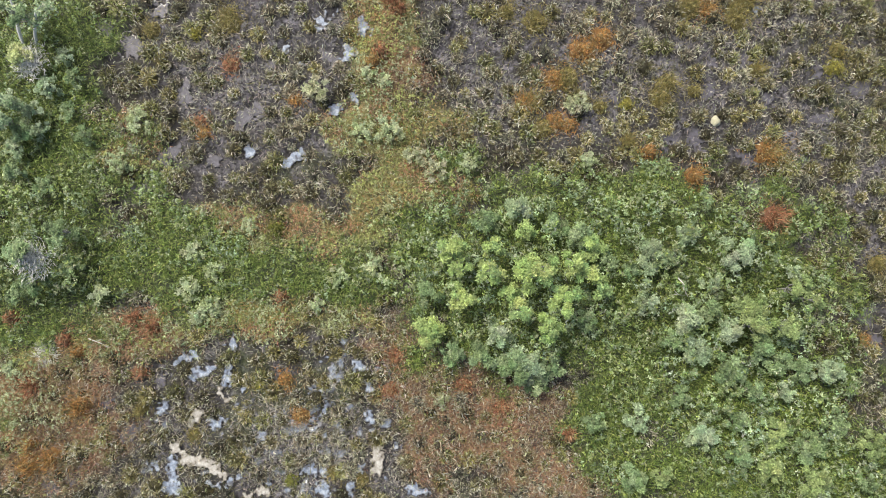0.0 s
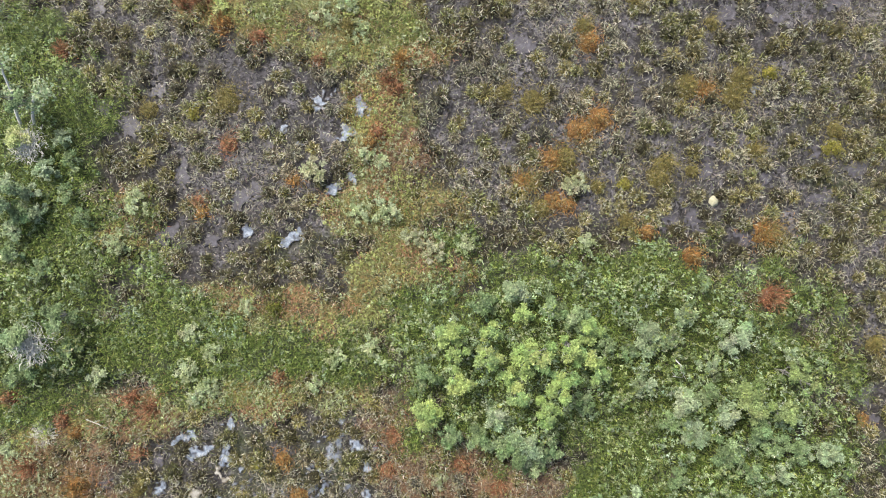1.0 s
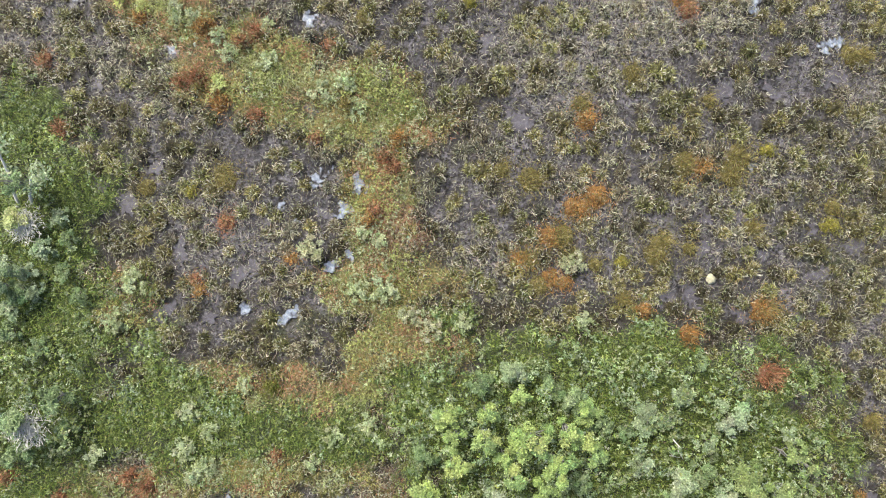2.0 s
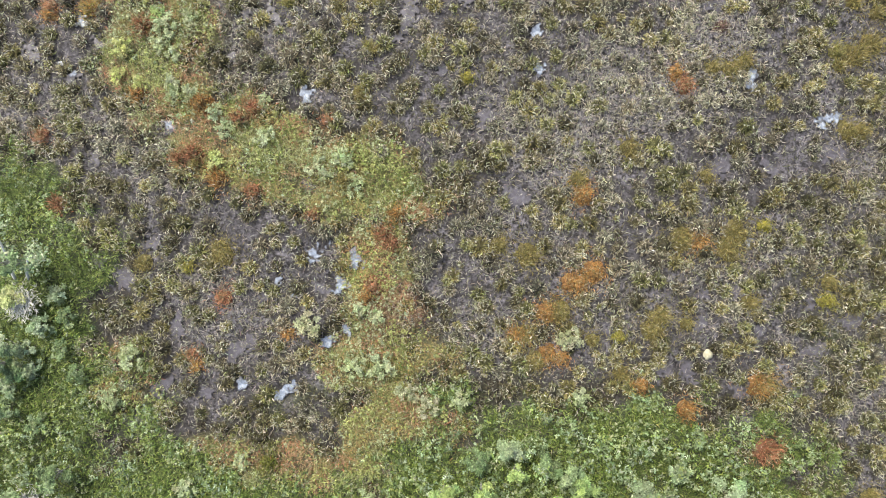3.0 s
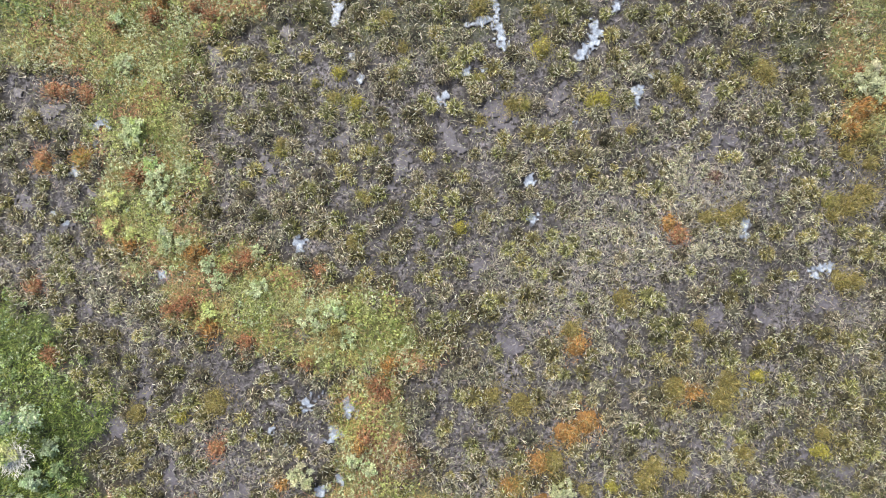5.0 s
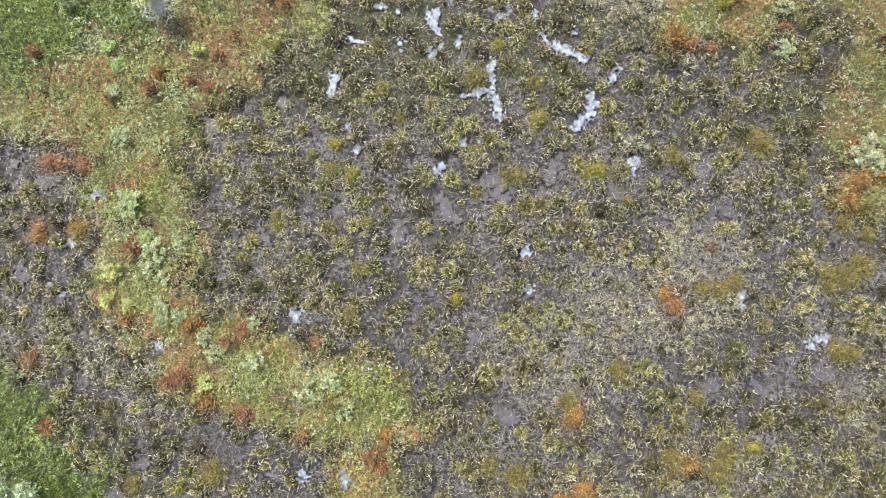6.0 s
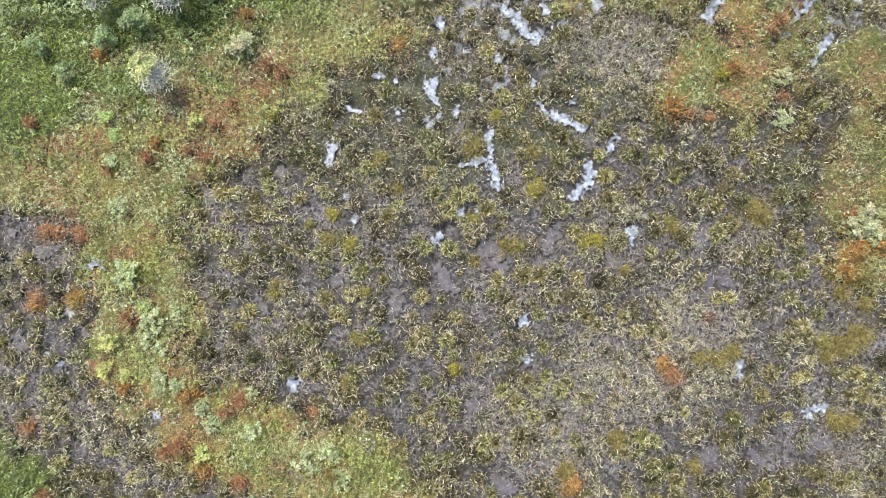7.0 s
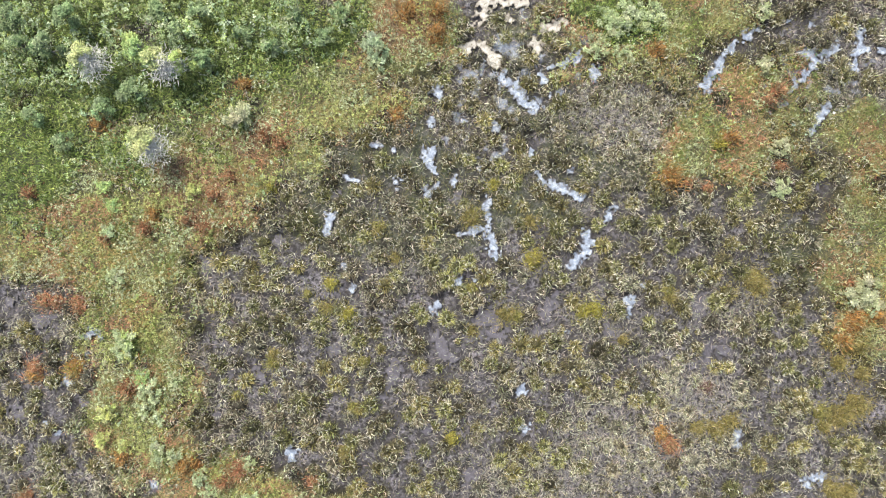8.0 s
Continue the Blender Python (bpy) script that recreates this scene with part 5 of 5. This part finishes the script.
def shrub(x, y, r, h, crown, label, bare):
    z = float(height(np.array([x]), np.array([y]))[0])
    root = new("small_tree" if h > 0.85 else "bush")
    root.location = (x, y, z)
    tagged(root, label, "tree" if h > 0.85 else "bush", "trees and bushes of the bog")
    wobble = lambda q: rng.normal(0, q)
    top = Vector((wobble(0.05), wobble(0.05), h * 0.86))
    bend = Vector((wobble(0.08), wobble(0.08), h * 0.45))
    thick = 0.016 + 0.018 * h
    bark = BARK if bare or h > 1.2 else DARK_BARK
    v, f = stems([tube([(0, 0, -0.08), bend, top], [thick, thick * 0.75, thick * 0.25])])
    mesh_object("trunk", v, f, bark, parent=root, smooth=True)
    heads = []
    tall = h > 0.5
    bushy = h < 0.85
    n_head = int(np.clip(4 + 16 * r, 6, 14) if bushy else np.clip(3 + 9 * r, 4, 10))
    for k in range(n_head):
        a = k * 2.4 + rng.uniform(0, 1.0)
        q = math.sqrt((k + 0.3) / n_head) * rng.uniform(0.7, 1.0) * (0.6 if bare else 1.0)
        heads.append((Vector((math.cos(a) * q * r - 0.25 * r * bare, math.sin(a) * q * r + 0.2 * r * bare, h * (0.98 - 0.45 * q * q) + wobble(0.09 * h))), r * (rng.uniform(0.15, 0.28) if bushy else rng.uniform(0.2, 0.42))))
    for c, _ in heads:
        start = bend * rng.uniform(0.5, 1.0)
        mid = start.lerp(c, 0.5) + Vector((wobble(0.04), wobble(0.04), -0.05))
        v, f = stems([tube([start, mid, c], [thick * 0.5, thick * 0.38, thick * 0.15], 5)])
        mesh_object("limb", v, f, bark, parent=root, smooth=True)
    sets = []
    for c, s in heads:
        k = int(np.clip((46 if tall else 22) * s * s / 0.03, 7, 46))
        d = rng.normal(0, 1, (k, 3))
        d /= np.linalg.norm(d, axis=1)[:, None]
        d[:, 2] = np.abs(d[:, 2]) * 0.95 - 0.2
        p = np.array(c) + d * (s * rng.uniform(0.5, 1.08, k))[:, None] * np.array([1, 1, min(1.1, 0.5 + 0.5 * h)])
        p[:, 2] = np.maximum(p[:, 2], 0.06)
        own = tints(1, crown, 0.12)
        sets.append(tufts(p, rng.uniform(0.05, 0.1, k), 8, (0.05, 0.11), (tints(k, crown, 0.12) * 0.4 + own * 0.6) * np.exp(rng.normal(0, 0.18, (k, 1)))))
    v, f, c = merged(sets)
    mesh_object("crown", v, f, LEAF, dict(tint=c), parent=root)
    if bare:
        tubes = []
        for k in range(700):
            a, q = rng.normal(-0.7, 1.1), min(abs(rng.normal(0.35, 0.4)), 1.2) * r
            s = Vector((math.cos(a) * q, math.sin(a) * q, h * rng.uniform(0.65, 1.05 - 0.3 * q / r)))
            a += rng.normal(0, 1.0)
            e = s + Vector((math.cos(a), math.sin(a), rng.uniform(-0.1, 0.9))) * rng.uniform(0.07, 0.22)
            tubes.append(tube([s, e], [0.011, 0.004], 3))
        v, f = stems(tubes)
        tagged(mesh_object("twig_tangle", v, f, TWIGS, parent=root), "tangle of bare grey twigs", kind="stuff")


for rows, kind in ((SHRUBS_LIGHT, "light"), (SHRUBS_GREY_GREEN, "grey_green"), (SHRUBS_PALE, "pale"), (SHRUBS_WHITISH, "whitish"), (SHRUBS_YELLOW, "yellow"), (SHRUBS_MIDDLING, "middling"), (SHRUBS_TEAL, "teal"), (SHRUBS_BARE, "bare")):
    for x, y, r, h in rows:
        crown, label = CROWNS["mint" if h < 0.5 and kind in ("pale", "grey_green", "middling") else kind]
        if h < 0.85:
            label = label.replace("small tree", "low bush").replace("half-bare tree", "half-bare bush")
        shrub(x, y, r, h, crown, label, kind in ("bare", "teal"))


# ---- two leaning saplings with bare pale stems ----
def sapling(base, bend, top, h):
    z = float(height(np.array([base[0]]), np.array([base[1]]))[0])
    root = new("sapling")
    root.location = (*base, z)
    tagged(root, "leaning sapling with bare pale stem and leafy tip", "tree", "trees and bushes of the bog")
    dx, dy, mx, my = top[0] - base[0], top[1] - base[1], bend[0] - base[0], bend[1] - base[1]
    line = [(0, 0, -0.1), (mx * 0.5, my * 0.5, h * 0.36), (mx, my, h * 0.66), ((mx + dx) * 0.46, (my + dy) * 0.53, h * 0.9), (dx, dy, h)]
    v, f = stems([tube(line, [0.06, 0.055, 0.048, 0.036, 0.016], 7)])
    mesh_object("stem", v, f, PALE_BARK, parent=root, smooth=True)
    for q, size in ((4, 0.42), (2, 0.3)):
        k = 230
        p = np.array(line[q]) + rng.normal(0, 0.5, (k, 3)) * size * np.array([1, 1, 0.5])
        v, f, c = leaves(p, rng.uniform(0.08, 0.15, k), tints(k, CROWNS["pale"][0], 0.2) * 1.1, 0.5)
        tagged(mesh_object("leaf_tuft", v, f, LEAF, dict(tint=c), parent=root), kind="stuff")


sapling((-14.88, 7.30), (-14.24, 8.01), (-13.55, 8.33), 1.5)
sapling((-15.31, 7.20), (-14.93, 8.37), (-14.92, 9.31), 1.6)


# ---- a dead bush and fallen branches ----
def dead_bush(x, y, r, h):
    z = float(height(np.array([x]), np.array([y]))[0])
    tubes = []
    for k in range(170):
        a, q = rng.uniform(0, 6.283), rng.uniform(0.05, 0.5) * r
        s = Vector((math.cos(a) * q, math.sin(a) * q, rng.uniform(0, 0.5) * h))
        a += rng.normal(0, 0.6)
        e = s + Vector((math.cos(a) * r, math.sin(a) * r, rng.uniform(0.2, 0.9) * h)) * rng.uniform(0.35, 0.8)
        tubes.append(tube([s, s.lerp(e, 0.5) + Vector((rng.normal(0, 0.03), rng.normal(0, 0.03), 0.03)), e], [0.009, 0.007, 0.003], 4))
    v, f = stems(tubes)
    ob = mesh_object("dead_bush", v, f, TWIGS)
    ob.location = (x, y, z - 0.02)
    tagged(ob, "dead low bush of bleached pinkish-grey twigs", "bush")


def fallen_branch(points, thick):
    """A bleached branch lying over the plants, with a few side twigs."""
    line = [Vector(p) for p in points]
    tubes = [tube(line, [thick * (1 - 0.6 * i / (len(line) - 1)) for i in range(len(line))], 6)]
    for p, q in zip(line, line[1:]):
        s = p.lerp(q, 0.6)
        d = (q - p).cross(Vector((0, 0, 1))) * rng.uniform(-0.7, 0.7) + (q - p) * 0.5
        tubes.append(tube([s, s + d * 0.6, s + d + Vector((0, 0, 0.04))], [thick * 0.5, thick * 0.4, thick * 0.15], 5))
    base = line[0].copy()
    v, f = stems(tubes)
    ob = mesh_object("branch", v - np.array(base), f, TWIGS, smooth=True)
    ob.location = base
    tagged(ob, "bleached dead branch caught among green scrub", "branch", "dead branches")


dead_bush(-14.45, -3.85, 0.55, 0.3)
fallen_branch([(8.38, -1.02, 0.62), (8.66, -1.34, 0.72), (8.62, -1.66, 0.66), (8.28, -1.62, 0.55)], 0.022)
fallen_branch([(-12.85, -3.25, 0.3), (-12.4, -3.4, 0.34), (-12.1, -3.62, 0.27)], 0.018)


# ---- a pale stone on the bog ----
def stone(x, y, r):
    bm = bmesh.new()
    bmesh.ops.create_icosphere(bm, subdivisions=4, radius=1.0)
    for q in bm.verts:
        d = q.co.normalized()
        k = 1 + 0.3 * (noise.noise(d * 1.2) + 0.25 * noise.noise(d * 3.1) + 0.06 * noise.noise(d * 9))
        q.co = Vector((d.x * r * k, d.y * r * 1.1 * k, d.z * r * 0.6 * k))
    me = bpy.data.meshes.new("stone")
    bm.to_mesh(me)
    bm.free()
    for face in me.polygons:
        face.use_smooth = True
    m, n, l, p = material("pale_stone", 0.85)
    t = noise_node(n, l, 12, 6, 0.7)
    l.new(ramp(n, l, t.outputs["Fac"], [(0.3, (0.36, 0.335, 0.22)), (0.6, (0.5, 0.475, 0.33)), (0.8, (0.58, 0.555, 0.41))]).outputs["Color"], p.inputs["Base Color"])
    bump(n, l, p, t.outputs["Fac"], 0.25, 0.01)
    me.materials.append(m)
    ob = new("stone", me)
    ob.location = (x, y, float(height(np.array([x]), np.array([y]))[0]) + r * 0.45)
    ob.rotation_euler = (0.1, -0.1, 0.5)
    tagged(ob, "rounded pale cream stone lying on the bog", "stone")


stone(9.99, 4.67, 0.17)
